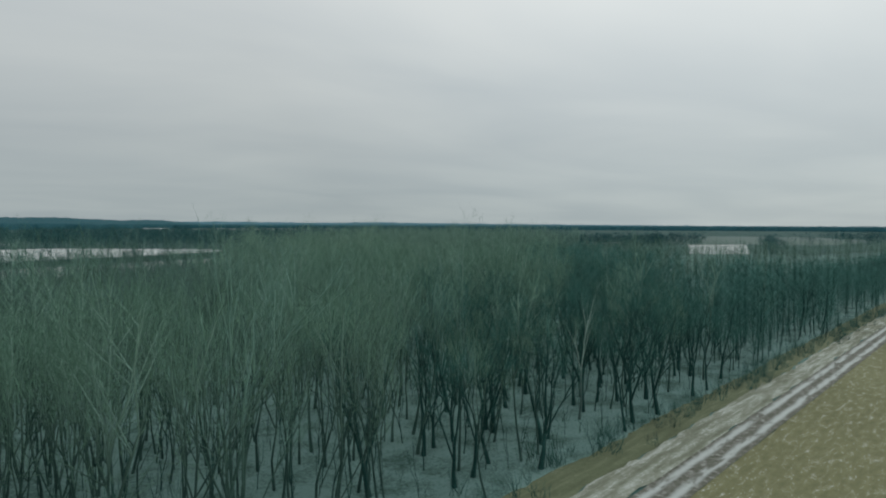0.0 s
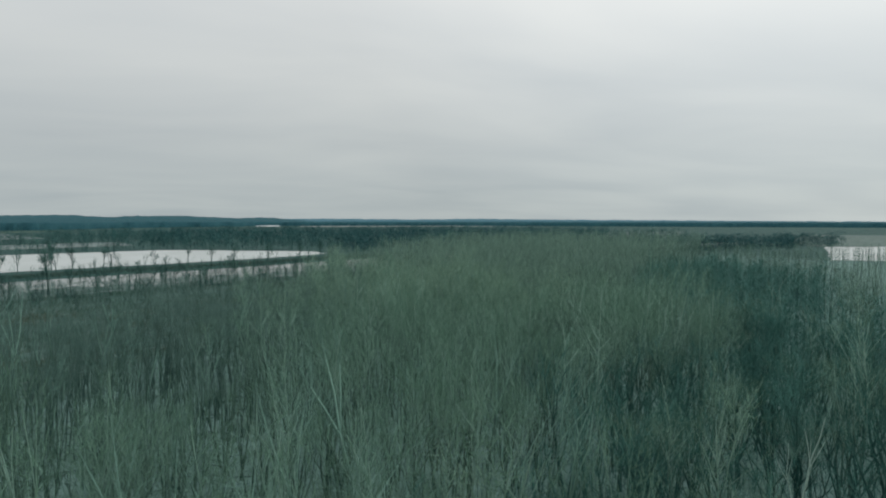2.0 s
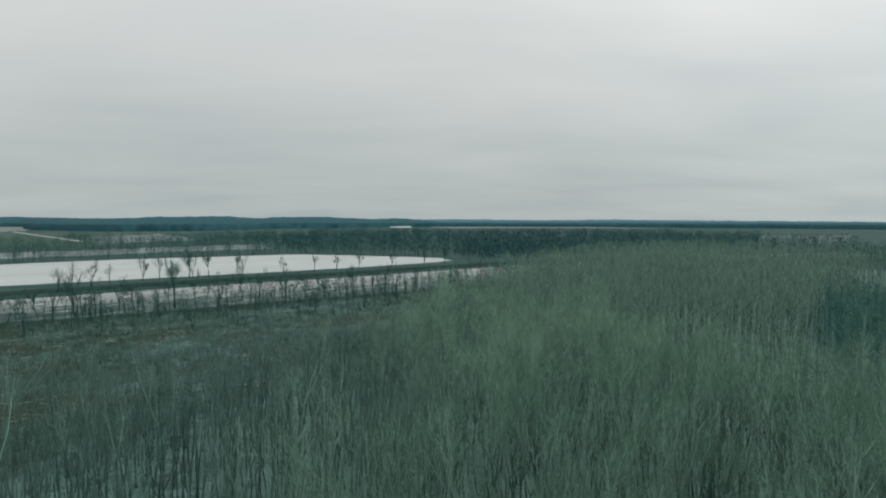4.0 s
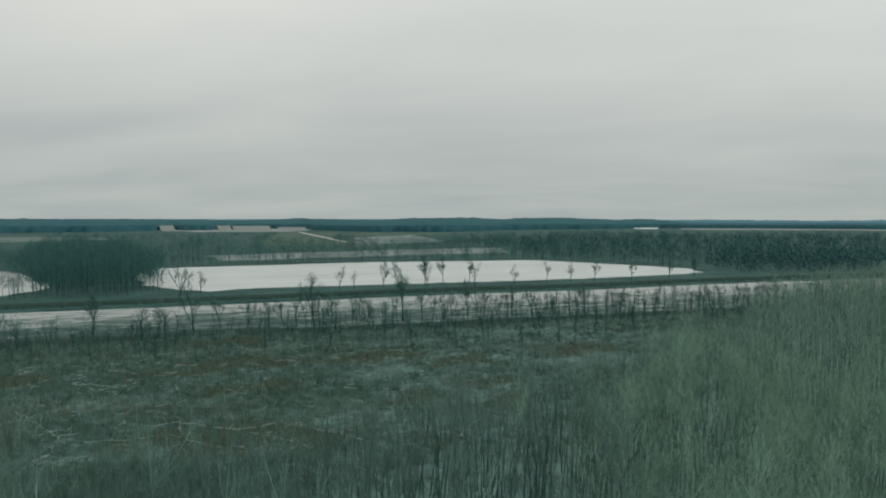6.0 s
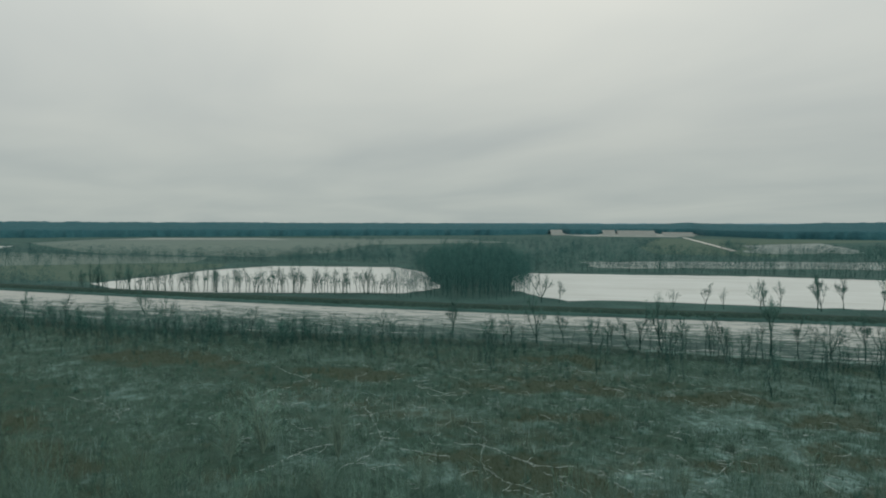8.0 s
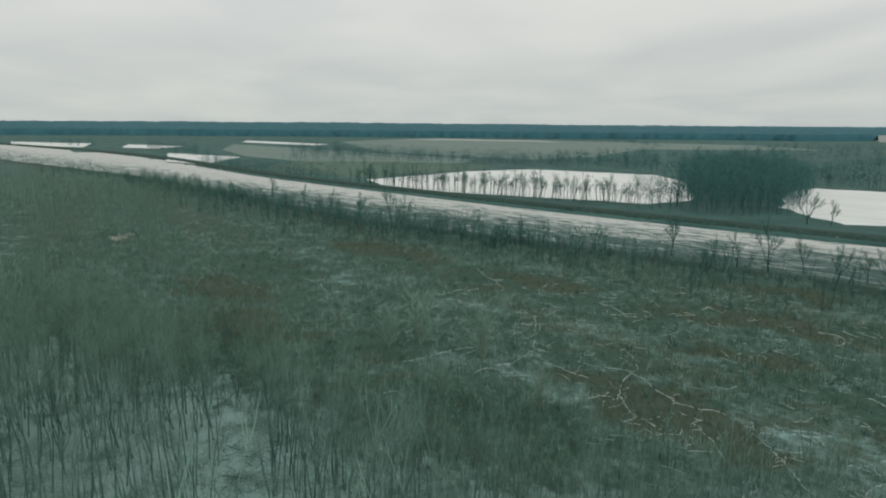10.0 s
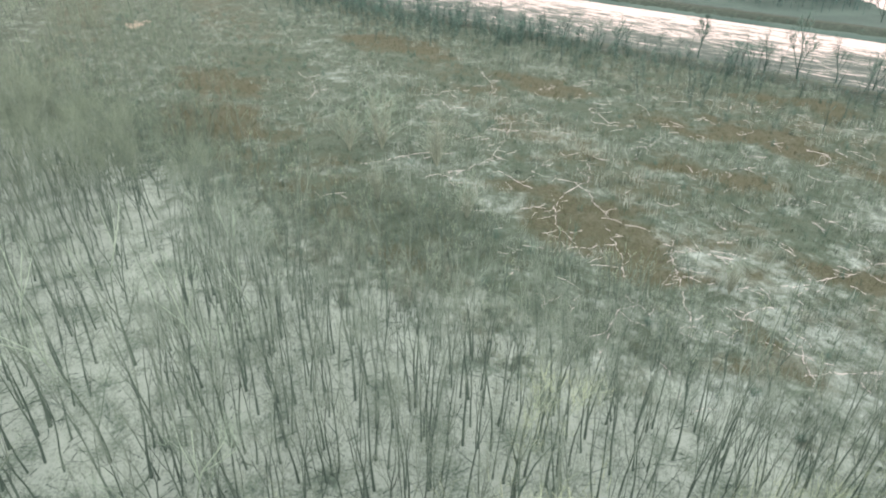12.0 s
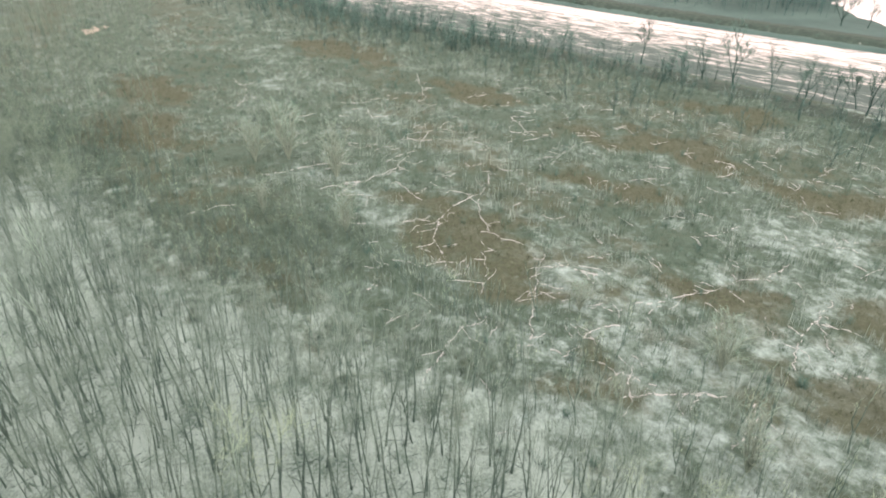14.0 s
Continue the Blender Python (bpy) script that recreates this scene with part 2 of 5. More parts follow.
TRAILSNOW = field_mat("snow_in_trails", ((0.34, (0.253, 0.318, 0.318)), (0.5, (0.341, 0.421, 0.421)), (0.66, (0.401, 0.489, 0.489))), 1.5)

r = Mat("river_ice", 0.9, 0.03)
flow = r.scaled((0.26, 1.0, 1), radians(38))
big = r.noise(0.10, 7, 0.70, flow, 1.0)
small = r.noise(0.75, 9, 0.75, flow, 1.0)
thread = r.noise(0.33, 8, 0.72, r.scaled((0.20, 1.0, 1), radians(38)), 1.4)
snowy = r.math("ADD", r.math("MULTIPLY", big, 0.20), r.math("ADD", r.math("MULTIPLY", small, 0.25), r.math("MULTIPLY", thread, 0.55)))
snowy = r.math("ADD", snowy, r.math("MULTIPLY", r.math("SUBTRACT", r.attr("open_snow"), 0.0), 0.06))
snowy = r.math("ADD", r.math("MULTIPLY", r.math("SUBTRACT", snowy, 0.5), 1.9), 0.5)
icecol = r.ramp(snowy, (0.40, (0.046, 0.082, 0.078)), (0.48, (0.095, 0.146, 0.138)), (0.52, (0.19, 0.240, 0.234)), (0.580, (0.40, 0.425, 0.42)))
r.color(icecol).bump(small, 0.12, 0.6)
rr = r.step(snowy, 0.46, 0.58)
r.l.new(r.math("ADD", r.math("MULTIPLY", rr, 0.15), 0.8), r.b.inputs["Roughness"])
ICE = r.m

b = Mat("river_bank", 0.95, 0.15)
bn = b.noise(0.6, 6, 0.7)
bcol = b.ramp(bn, (0.3, (0.014, 0.034, 0.029)), (0.6, (0.030, 0.063, 0.053)), (0.75, (0.056, 0.106, 0.090)))
b.color(b.mix(b.step(b.noise(0.13, 6, 0.7), 0.68, 0.74), bcol, (0.246, 0.330, 0.320))).bump(bn, 0.3, 1.0)
BANK = b.m

# distant treetops, with the blue of aerial haze mixed into the base colour
c = Mat("far_canopy_hazed", 0.95, 0.1)
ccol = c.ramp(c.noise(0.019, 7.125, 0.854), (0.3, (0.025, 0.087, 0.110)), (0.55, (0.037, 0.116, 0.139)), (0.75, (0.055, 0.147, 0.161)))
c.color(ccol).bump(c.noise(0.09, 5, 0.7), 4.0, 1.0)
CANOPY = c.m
# ridge farther off: paler and bluer, the haze painted into its colour
c = Mat("ridge_wood_hazed", 0.95, 0.1)
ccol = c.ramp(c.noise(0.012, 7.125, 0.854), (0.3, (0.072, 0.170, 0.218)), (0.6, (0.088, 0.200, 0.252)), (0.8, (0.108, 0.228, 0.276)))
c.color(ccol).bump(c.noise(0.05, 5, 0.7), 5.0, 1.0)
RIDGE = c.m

# ---- mesh helpers ----


class Soup:
    """Vertices, triangles and quads gathered as numpy blocks, for one mesh."""

    def __init__(self):
        self.v, self.f3, self.f4, self.count = [], [], [], 0

    def add(self, v, f3=None, f4=None):
        v = np.asarray(v, float).reshape(-1, 3)
        if f3 is not None and len(f3):
            self.f3.append(np.asarray(f3) + self.count)
        if f4 is not None and len(f4):
            self.f4.append(np.asarray(f4) + self.count)
        self.v.append(v)
        self.count += len(v)

    def arrays(self):
        v = np.concatenate(self.v) if self.v else np.zeros((0, 3))
        f3 = np.concatenate(self.f3) if self.f3 else np.zeros((0, 3), int)
        f4 = np.concatenate(self.f4) if self.f4 else np.zeros((0, 4), int)
        return v, f3, f4

    def mesh(self, name, material, smooth=True):
        return raw_mesh(name, *self.arrays(), material, smooth)


def raw_mesh(name, v, f3, f4, material, smooth=True):
    me = bpy.data.meshes.new(name)
    n3, n4 = len(f3), len(f4)
    me.vertices.add(len(v))
    me.vertices.foreach_set("co", np.asarray(v, np.float32).ravel())
    me.loops.add(3 * n3 + 4 * n4)
    me.loops.foreach_set("vertex_index", np.concatenate([np.ravel(f3), np.ravel(f4)]).astype(np.int32))
    me.polygons.add(n3 + n4)
    starts = np.concatenate([np.arange(n3) * 3, 3 * n3 + np.arange(n4) * 4]).astype(np.int32)
    me.polygons.foreach_set("loop_start", starts)
    me.update(calc_edges=True)
    if smooth:
        me.polygons.foreach_set("use_smooth", np.ones(n3 + n4, bool))
    me.materials.append(material)
    me.validate()
    return me


def copies(arr, places, scales, turns, leans=None):
    """One soup of many copies of a template (v, f3, f4) at the places, scaled and turned about z."""
    v, f3, f4 = arr
    n, k = len(places), len(v)
    c, s = np.cos(turns)[:, None], np.sin(turns)[:, None]
    sx = np.asarray(scales, float).reshape(n, -1)
    sh, sv = sx[:, :1], sx[:, -1:]
    x, y, z = v[:, 0][None] * sh, v[:, 1][None] * sh, v[:, 2][None] * sv
    if leans is not None:
        x = x + z * leans[:, :1]
        y = y + z * leans[:, 1:]
    out = np.stack([c * x - s * y, s * x + c * y, z], -1) + np.asarray(places)[:, None, :]
    off = (np.arange(n) * k)[:, None, None]
    return out.reshape(-1, 3), (f3[None] + off).reshape(-1, 3), (f4[None] + off).reshape(-1, 4)


def tube(soup, pts, radii, sides=4):
    """A tapered tube along points."""
    pts = np.asarray(pts, float)
    d = np.gradient(pts, axis=0)
    d /= np.linalg.norm(d, axis=1)[:, None] + 1e-9
    ref = np.array([1.0, 0.13, 0.0]) if abs(d[0][2]) > 0.6 else np.array([0.0, 0.0, 1.0])
    a = np.cross(d, ref)
    a /= np.linalg.norm(a, axis=1)[:, None] + 1e-9
    bb = np.cross(d, a)
    th = np.arange(sides) * 2 * np.pi / sides
    ring = a[:, None] * np.cos(th)[None, :, None] + bb[:, None] * np.sin(th)[None, :, None]
    v = pts[:, None] + ring * np.asarray(radii)[:, None, None]
    q = []
    for i in range(len(pts) - 1):
        for j in range(sides):
            k = (j + 1) % sides
            q.append((i * sides + j, i * sides + k, (i + 1) * sides + k, (i + 1) * sides + j))
    soup.add(v.reshape(-1, 3), None, q)


def spike(soup, p, d, length, radius):
    """A thin three-sided twig that ends in a point."""
    d = d / (np.linalg.norm(d) + 1e-9)
    a = np.cross(d, (0.31, 0.87, 0.38))
    a /= np.linalg.norm(a) + 1e-9
    bb = np.cross(d, a)
    base = [p + radius * (a * math.cos(t) + bb * math.sin(t)) for t in (0, 2.094, 4.189)]
    soup.add([*base, p + d * length], [(0, 1, 3), (1, 2, 3), (2, 0, 3)])


def wisp(soup, p, d, length, width):
    """A hair-thin end twig."""
    d = d / (np.linalg.norm(d) + 1e-9)
    a = np.cross(d, (0.9, 0.2, 0.1))
    a *= width / (np.linalg.norm(a) + 1e-9)
    soup.add([p - a, p + a, p + d * length], [(0, 1, 2)])


def bare_tree(seed, height, trunk_r, branches, twigs_each, first=0.38, spread=0.55, reach=0.26, forks=1, twig_r=0.022, droop=0.0, sides=5, wander=0.018, curved=True, taper=1.05, fork_out=(0.16, 0.32), wisps=0, wisp_w=0.016, limb=0.9):
    """A leafless tree: returns the trunk with its limbs, and the crown of thin branches and twigs."""
    rg = np.random.default_rng(seed)
    wood, crown = Soup(), Soup()
    n = 7
    leaders = []
    zs = np.linspace(0, 1, n)
    path = np.zeros((n, 3))
    path[:, 2] = zs * height
    path[1:, :2] = np.cumsum(rg.normal(0, wander * height, (n - 1, 2)), 0)
    rad = trunk_r * (1 - zs) ** taper * 0.95 + 0.015
    rad[0] *= 1.35
    tube(wood, path, rad, sides)
    leaders.append((path, rad))
    for _ in range(forks):
        i = rg.integers(1, 4)
        az = rg.uniform(0, 6.283)
        m = 5
        s = np.linspace(0, 1, m)
        top = (height - path[i][2]) * rg.uniform(0.78, 0.95)
        out = rg.uniform(*fork_out) * top
        fk = path[i] + np.stack([np.cos(az) * out * s ** 0.8, np.sin(az) * out * s ** 0.8, top * s], 1)
        fk[1:, :2] += rg.normal(0, 0.012 * height, (m - 1, 2))
        fr = rad[i] * 0.7 * (1 - s) ** 0.8 + 0.015
        tube(wood, fk, fr, 4)
        leaders.append((fk, fr))
    for k in range(branches):
        ldr, lr = leaders[0] if k % (len(leaders) + 1) == 0 else leaders[rg.integers(len(leaders))]
        lo = first if ldr is path else 0.12
        u = lo + (0.97 - lo) * rg.random() ** 0.85
        f = u * (len(ldr) - 1)
        i = min(int(f), len(ldr) - 2)
        p = ldr[i] + (ldr[i + 1] - ldr[i]) * (f - i)
        az = rg.uniform(0, 6.283)
        length = height * reach * (1.18 - u) * rg.uniform(0.7, 1.3)
        el = rg.uniform(0.75, 1.15) + 0.2 * u
        d = np.array([math.cos(az) * math.cos(el) * spread / 0.55, math.sin(az) * math.cos(el) * spread / 0.55, math.sin(el)])
        d /= np.linalg.norm(d)
        mid = p + d * length * 0.5 + rg.normal(0, 0.04 * length, 3)
        end = mid + (d + np.array([0, 0, 0.35 - droop])) * length * 0.5
        r0 = min(lr[i] * 0.5, 0.075)
        if curved:
            tube(wood, [p, mid, end], [r0, r0 * 0.6, 0.012], 3)
        else:
            mid = (p + end) / 2
            spike(wood, p, end - p, float(np.linalg.norm(end - p)), r0 * limb)
        for _ in range(twigs_each):
            w = rg.random()
            q = p + (mid - p) * w * 2 if w < 0.5 else mid + (end - mid) * (w * 2 - 1)
            td = d * 0.6 + rg.normal(0, 0.45, 3) + np.array([0, 0, 0.45 - droop])
            spike(crown, q, td, height * rg.uniform(0.035, 0.085), twig_r * rg.uniform(0.7, 1.2))
        for _ in range(wisps):
            w = rg.random()
            q = p + (end - p) * w + rg.normal(0, 0.03 * height, 3)
            wisp(crown, q, d * 0.5 + rg.normal(0, 0.6, 3) + np.array([0, 0, 0.5]), height * rg.uniform(0.05, 0.10), wisp_w)
    for ldr, _ in leaders:
        for _ in range(twigs_each):
            f = rg.uniform(0.75, 1.0) * (len(ldr) - 1)
            i = min(int(f), len(ldr) - 2)
            q = ldr[i] + (ldr[i + 1] - ldr[i]) * (f - i)
            spike(crown, q, np.array([*rg.normal(0, 0.4, 2), 0.8]), height * rg.uniform(0.04, 0.08), twig_r)
    return wood, crown


def forked_tree(seed, height, trunk_r, first=0.3, angle=0.5, kids=(3, 2, 2), twigs_each=6, twig_w=0.012, wander=0.08, lift=0.12, haze=0.008, keep_r=0.55, low=0.0):
    """A leafless tree whose trunk divides again and again into rising limbs that end in fine twigs."""
    rg = np.random.default_rng(seed)
    wood, crown = Soup(), Soup()
    levels = len(kids)

    def grow(p, d, length, r, level):
        n = 4 if level < 2 else 3
        pts = [p]
        for _ in range(n - 1):
            d = d + rg.normal(0, wander, 3) + np.array([0, 0, lift * 0.5])
            d = d / np.linalg.norm(d)
            pts.append(pts[-1] + d * length / (n - 1))
        if level == levels:
            spike(crown, p, pts[-1] - p, length, max(r, 0.014))
            for _ in range(twigs_each):
                q = p + (pts[-1] - p) * rg.uniform(0.15, 1.0)
                wisp(crown, q + rg.normal(0, haze * height, 3), d * 0.7 + rg.normal(0, 0.45, 3) + np.array([0, 0, 0.35]), height * rg.uniform(0.04, 0.09), twig_w)
            return
        radii = np.linspace(r, r * 0.6, n)
        if level == 0:
            radii[0] *= 1.3
        tube(wood, pts, radii, 5 if level == 0 else 3)
        for _ in range(twigs_each // 2 if level else 0):
            q = p + (pts[-1] - p) * rg.uniform(0.2, 1.0)
            wisp(crown, q + rg.normal(0, haze * height * 0.7, 3), d * 0.4 + rg.normal(0, 0.55, 3) + np.array([0, 0, 0.3]), height * rg.uniform(0.05, 0.10), twig_w)
        a_ = np.cross(d, (0.3, 0.8, 0.1))
        a_ /= np.linalg.norm(a_)
        b_ = np.cross(d, a_)
        count_, az0 = kids[level] + rg.integers(0, 2), rg.uniform(0, 6.283)
        for k in range(count_):
            lean_ = angle * (rg.uniform(0.15, 0.5) if k == 0 else rg.uniform(0.7, 1.3))
            az = az0 + k * 6.283 / count_ + rg.normal(0, 0.4)
            nd = d * math.cos(lean_) + (a_ * math.cos(az) + b_ * math.sin(az)) * math.sin(lean_) + np.array([0, 0, lift])
            nd /= np.linalg.norm(nd)
            back = 0.0 if k == 0 else rg.uniform(0, 0.55 if level else 0.35)
            q = pts[-1] + (pts[-2] - pts[-1]) * back
            if level == 0 and k > 0 and low:
                q = pts[1] + (pts[-1] - pts[1]) * rg.uniform(low, 1.0)
            ln = (1 - first) * height * 0.5 if level == 0 else length * 0.64
            grow(q, nd, ln * rg.uniform(0.8, 1.15) * (1.0 if k == 0 else 0.85), r * keep_r * (1.0 if k == 0 else 0.78), level + 1)

    grow(np.zeros(3), np.array([*rg.normal(0, 0.04, 2), 1.0]), first * height, trunk_r, 0)
    return wood, crown


def bush(seed, height, stems, spread=0.5, r=0.02):
    """A shrub or tuft of stems rising from one spot."""
    rg = np.random.default_rng(seed)
    s = Soup()
    for _ in range(stems):
        az, ln = rg.uniform(0, 6.283), height * rg.uniform(0.55, 1.1)
        d = np.array([math.cos(az) * rg.uniform(0, spread), math.sin(az) * rg.uniform(0, spread), 1.0])
        p = np.array([*rg.normal(0, 0.12 * height, 2), -0.05])
        spike(s, p, d, ln, r * rg.uniform(0.7, 1.3))
        q = p + d / np.linalg.norm(d) * ln * rg.uniform(0.3, 0.6)
        spike(s, q, d + rg.normal(0, 0.5, 3), ln * 0.45, r * 0.7)
    return s


def blades(seed, height, count, spread=0.5, width=0.02):
    """A tuft of grass: thin tapering blades."""
    rg = np.random.default_rng(seed)
    s = Soup()
    for _ in range(count):
        az = rg.uniform(0, 6.283)
        p = np.array([*rg.normal(0, 0.35, 2), -0.04])
        d = np.array([math.cos(az) * rg.uniform(0, spread), math.sin(az) * rg.uniform(0, spread), 1.0])
        d /= np.linalg.norm(d)
        th = rg.uniform(0, 3.14)
        a = np.array([math.cos(th), math.sin(th), 0]) * width * rg.uniform(0.6, 1.3)
        s.add([p - a, p + a, p + d * height * rg.uniform(0.5, 1.15)], [(0, 1, 2)])
    return s


def inside(px, py, poly):
    """Which points lie in a polygon."""
    poly = np.asarray(poly, float)
    res = np.zeros(np.shape(px), bool)
    x0, y0 = poly[-1]
    for x1, y1 in poly:
        cross = ((y1 > py) != (y0 > py)) & (px < (x0 - x1) * (py - y1) / (y0 - y1 + 1e-12) + x1)
        res ^= cross
        x0, y0 = x1, y1
    return res


def gap(px, py, line, closed=False):
    """Distance of points from a polyline."""
    line = np.asarray(line, float)
    if closed:
        line = np.vstack([line, line[:1]])
    best = np.full(np.shape(px), 1e9)
    for (x0, y0), (x1, y1) in zip(line[:-1], line[1:]):
        dx, dy = x1 - x0, y1 - y0
        t = np.clip(((px - x0) * dx + (py - y0) * dy) / (dx * dx + dy * dy), 0, 1)
        best = np.minimum(best, np.hypot(px - x0 - t * dx, py - y0 - t * dy))
    return best


def smooth(v):
    v = np.clip(v, 0, 1)
    return v * v * (3 - 2 * v)


def rounded(line, times=2):
    """A polyline with its corners cut."""
    p = np.asarray(line, float)
    for _ in range(times):
        a, bb = p[:-1] * 0.75 + p[1:] * 0.25, p[:-1] * 0.25 + p[1:] * 0.75
        p = np.vstack([p[:1], np.stack([a, bb], 1).reshape(-1, 2), p[-1:]])
    return p


def scatter(poly, step, seed, jitter=0.42):
    """Jittered spots inside a polygon."""
    rg = np.random.default_rng(seed)
    poly = np.asarray(poly, float)
    xs, ys = np.meshgrid(np.arange(poly[:, 0].min(), poly[:, 0].max(), step), np.arange(poly[:, 1].min(), poly[:, 1].max(), step))
    xs, ys = (a.ravel() + rg.uniform(-jitter, jitter, a.size) * step for a in (xs, ys))
    keep = inside(xs, ys, poly)
    return xs[keep], ys[keep]


# ---- plan ----
FAR_EDGE = rounded([(-1750, -980), (-1455, -640), (-1057, -310), (-790, -120), (-527, 2), (-398, 85), (-287, 161), (-222, 210), (-160, 260), (-91, 318), (-40, 350), (22, 405), (110, 470), (260, 560), (520, 640)])
NEAR_EDGE = rounded([(-1700, -1060), (-1400, -760), (-1000, -450), (-801, -305), (-533, -87), (-400, 0), (-270, 70), (-208, 124), (-138, 186), (-104, 204), (-47, 246), (11, 286), (80, 345), (180, 420), (320, 500), (540, 560)])
RIVER = np.vstack([FAR_EDGE, NEAR_EDGE[::-1]])
EDGE_WOOD = [(-260, -122), (9, -4), (148, 54), (600, 232)]
WOOD = [(-560, -330), (-260, -122), (9, -4), (148, 54), (600, 232), (600, 300), (400, 262), (345, 300), (270, 400), (235, 440), (150, 385), (90, 330), (56, 285), (34, 228), (14, 160), (2, 132), (-10, 112), (-22, 102), (-31, 86), (-44, 68), (-58, 50), (-78, 40), (-98, 18), (-125, -12), (-180, -38), (-260, -58), (-340, -48), (-420, -60), (-520, -150)]
MARSH = [(-700, -240), (-520, -150), (-420, -60), (-340, -48), (-260, -58), (-180, -38), (-125, -12), (-98, 18), (-78, 40), (-58, 50), (-44, 68), (-31, 86), (-22, 102), (-10, 112), (2, 132), (14, 160), (34, 228), (56, 285), (50, 315), (11, 284), (-47, 246), (-104, 204), (-138, 186), (-208, 124), (-270, 70), (-400, 0), (-533, -87)]
TRACK_TURN = math.atan2(0.405, 0.914)
SEDGES = [(-62, 101, 13, 7), (-74, 96, 9, 5), (-52, 106, 7, 5), (-106, 133, 16, 7), (-95, 146, 14, 6), (-29, 135, 7, 5), (-118, 168, 14, 6), (-189, 75, 24, 9), (-118, 35, 16, 9), (-45, 130, 6, 4), (-80, 130, 12, 5), (-72, 160, 14, 6), (-150, 30, 20, 8), (-48, 165, 12, 5), (-34, 112, 5, 4), (-140, 110, 18, 6), (-20, 190, 14, 8), (-36, 150, 8, 5)]
SNOWS = [(-71, 89, 6, 4), (-53, 117, 8, 5), (-102, 107, 10, 5), (-46, 142, 8, 5), (-32, 119, 7, 5), (-93, 77, 9, 4), (-25, 125, 6, 6), (-84, 118, 10, 4), (-120, 88, 14, 5), (-60, 150, 10, 5), (-150, 62, 14, 5), (-100, 165, 12, 4), (-70, 185, 14, 5), (-75, 202, 18, 5), (-40, 215, 20, 7), (-15, 180, 14, 8), (-30, 236, 16, 5), (-82, 86, 7, 4), (-95, 100, 9, 4), (-22, 110, 9, 8), (-31, 101, 8, 5), (-14, 128, 8, 10)]
DARKS = [(-71, 72, 9, 6), (-77, 64, 9, 6), (-66, 79, 7, 5), (-100, 60, 14, 7), (-150, 90, 22, 8), (-60, 130, 8, 4), (-110, 120, 14, 6), (-170, 40, 20, 10), (-90, 40, 12, 8)]
TRAILS = [
    [(-89, 108), (-81, 107), (-77, 104), (-74, 101), (-71, 98), (-67, 96), (-63, 96), (-59, 97)],
    [(-76, 104), (-71, 104), (-66, 104)],
    [(-59, 111), (-53, 109), (-48, 107), (-45, 106), (-40, 105)],
    [(-60, 102), (-54, 102), (-50, 101)],
    [(-45, 101), (-42, 98), (-40, 96), (-37, 95), (-35, 93)],
    [(-42, 116), (-41, 112), (-39, 110), (-37, 108)],
    [(-53, 143), (-51, 138), (-50, 134), (-48, 129), (-47, 124), (-46, 119)],
]
FAR_TRAILS = [
    [(-45, 144), (-42, 142), (-39, 138), (-36, 134), (-32, 131)],
    [(-84, 78), (-85, 81), (-87, 85), (-90, 89), (-93, 91), (-101, 94), (-112, 99)],
    [(-91, 67), (-92, 73), (-94, 78), (-95, 82)],
    [(-86, 91), (-81, 93), (-77, 95)],
    [(-100, 126), (-96, 123), (-93, 120)],
    [(-119, 117), (-114, 118), (-109, 119), (-110, 115)],
    [(-159, 98), (-148, 99), (-135, 98)],
    [(-75, 58), (-77, 59), (-79, 64)],
    [(-158, 49), (-146, 53), (-132, 55)],
    [(-90, 150), (-87, 153), (-83, 149)],
    [(-30, 112), (-30, 118), (-29, 123)],
    [(-27, 111), (-31, 113), (-35, 115)],
    [(-28, 125), (-25, 123), (-23, 120)],
]


def fbm(x, y, scale, seed, octaves=3):
    """Cheap smooth noise from sums of sines, about -1 to 1."""
    rg = np.random.default_rng(seed)
    out = np.zeros(np.shape(x))
    amp, f = 1.0, 1.0 / scale
    for _ in range(octaves):
        for _ in range(3):
            th, ph = rg.uniform(0, 6.283, 2)
            out += amp / 3 * np.sin((x * math.cos(th) + y * math.sin(th)) * f * 6.283 * rg.uniform(0.7, 1.4) + ph)
        amp, f = amp * 0.5, f * 2.1
    return out


def spots(x, y, ells):
    """How deep points lie in a set of soft ellipses whose long axis follows the river."""
    c, s = math.cos(0.7), math.sin(0.7)
    x, y = x + 4.5 * fbm(x, y, 22, 61), y + 4.5 * fbm(x, y, 22, 62)
    best = np.zeros(np.shape(x))
    for cx, cy, a, bb in ells:
        dx, dy = x - cx, y - cy
        u, w = (c * dx + s * dy) / a, (-s * dx + c * dy) / bb
        best = np.maximum(best, np.clip(1.35 - np.hypot(u, w), 0, 1))
    return best


def ground_height(x, y):
    near = smooth((420 - np.hypot(x + 60, y - 90)) / 120)
    both_in = inside(x, y, WOOD) | inside(x, y, MARSH)
    rim = smooth(np.minimum(gap(x, y, EDGE_WOOD), gap(x, y, NEAR_EDGE)) / 6)
    z = near * both_in * rim * (0.22 * fbm(x, y, 18, 3) + 0.12 * fbm(x, y, 5, 4))
    out = np.where(inside(x, y, RIVER), 1.0, 0.0) * smooth(gap(x, y, RIVER, True) / 5)
    return z * (1 - out) - 3.0 * out


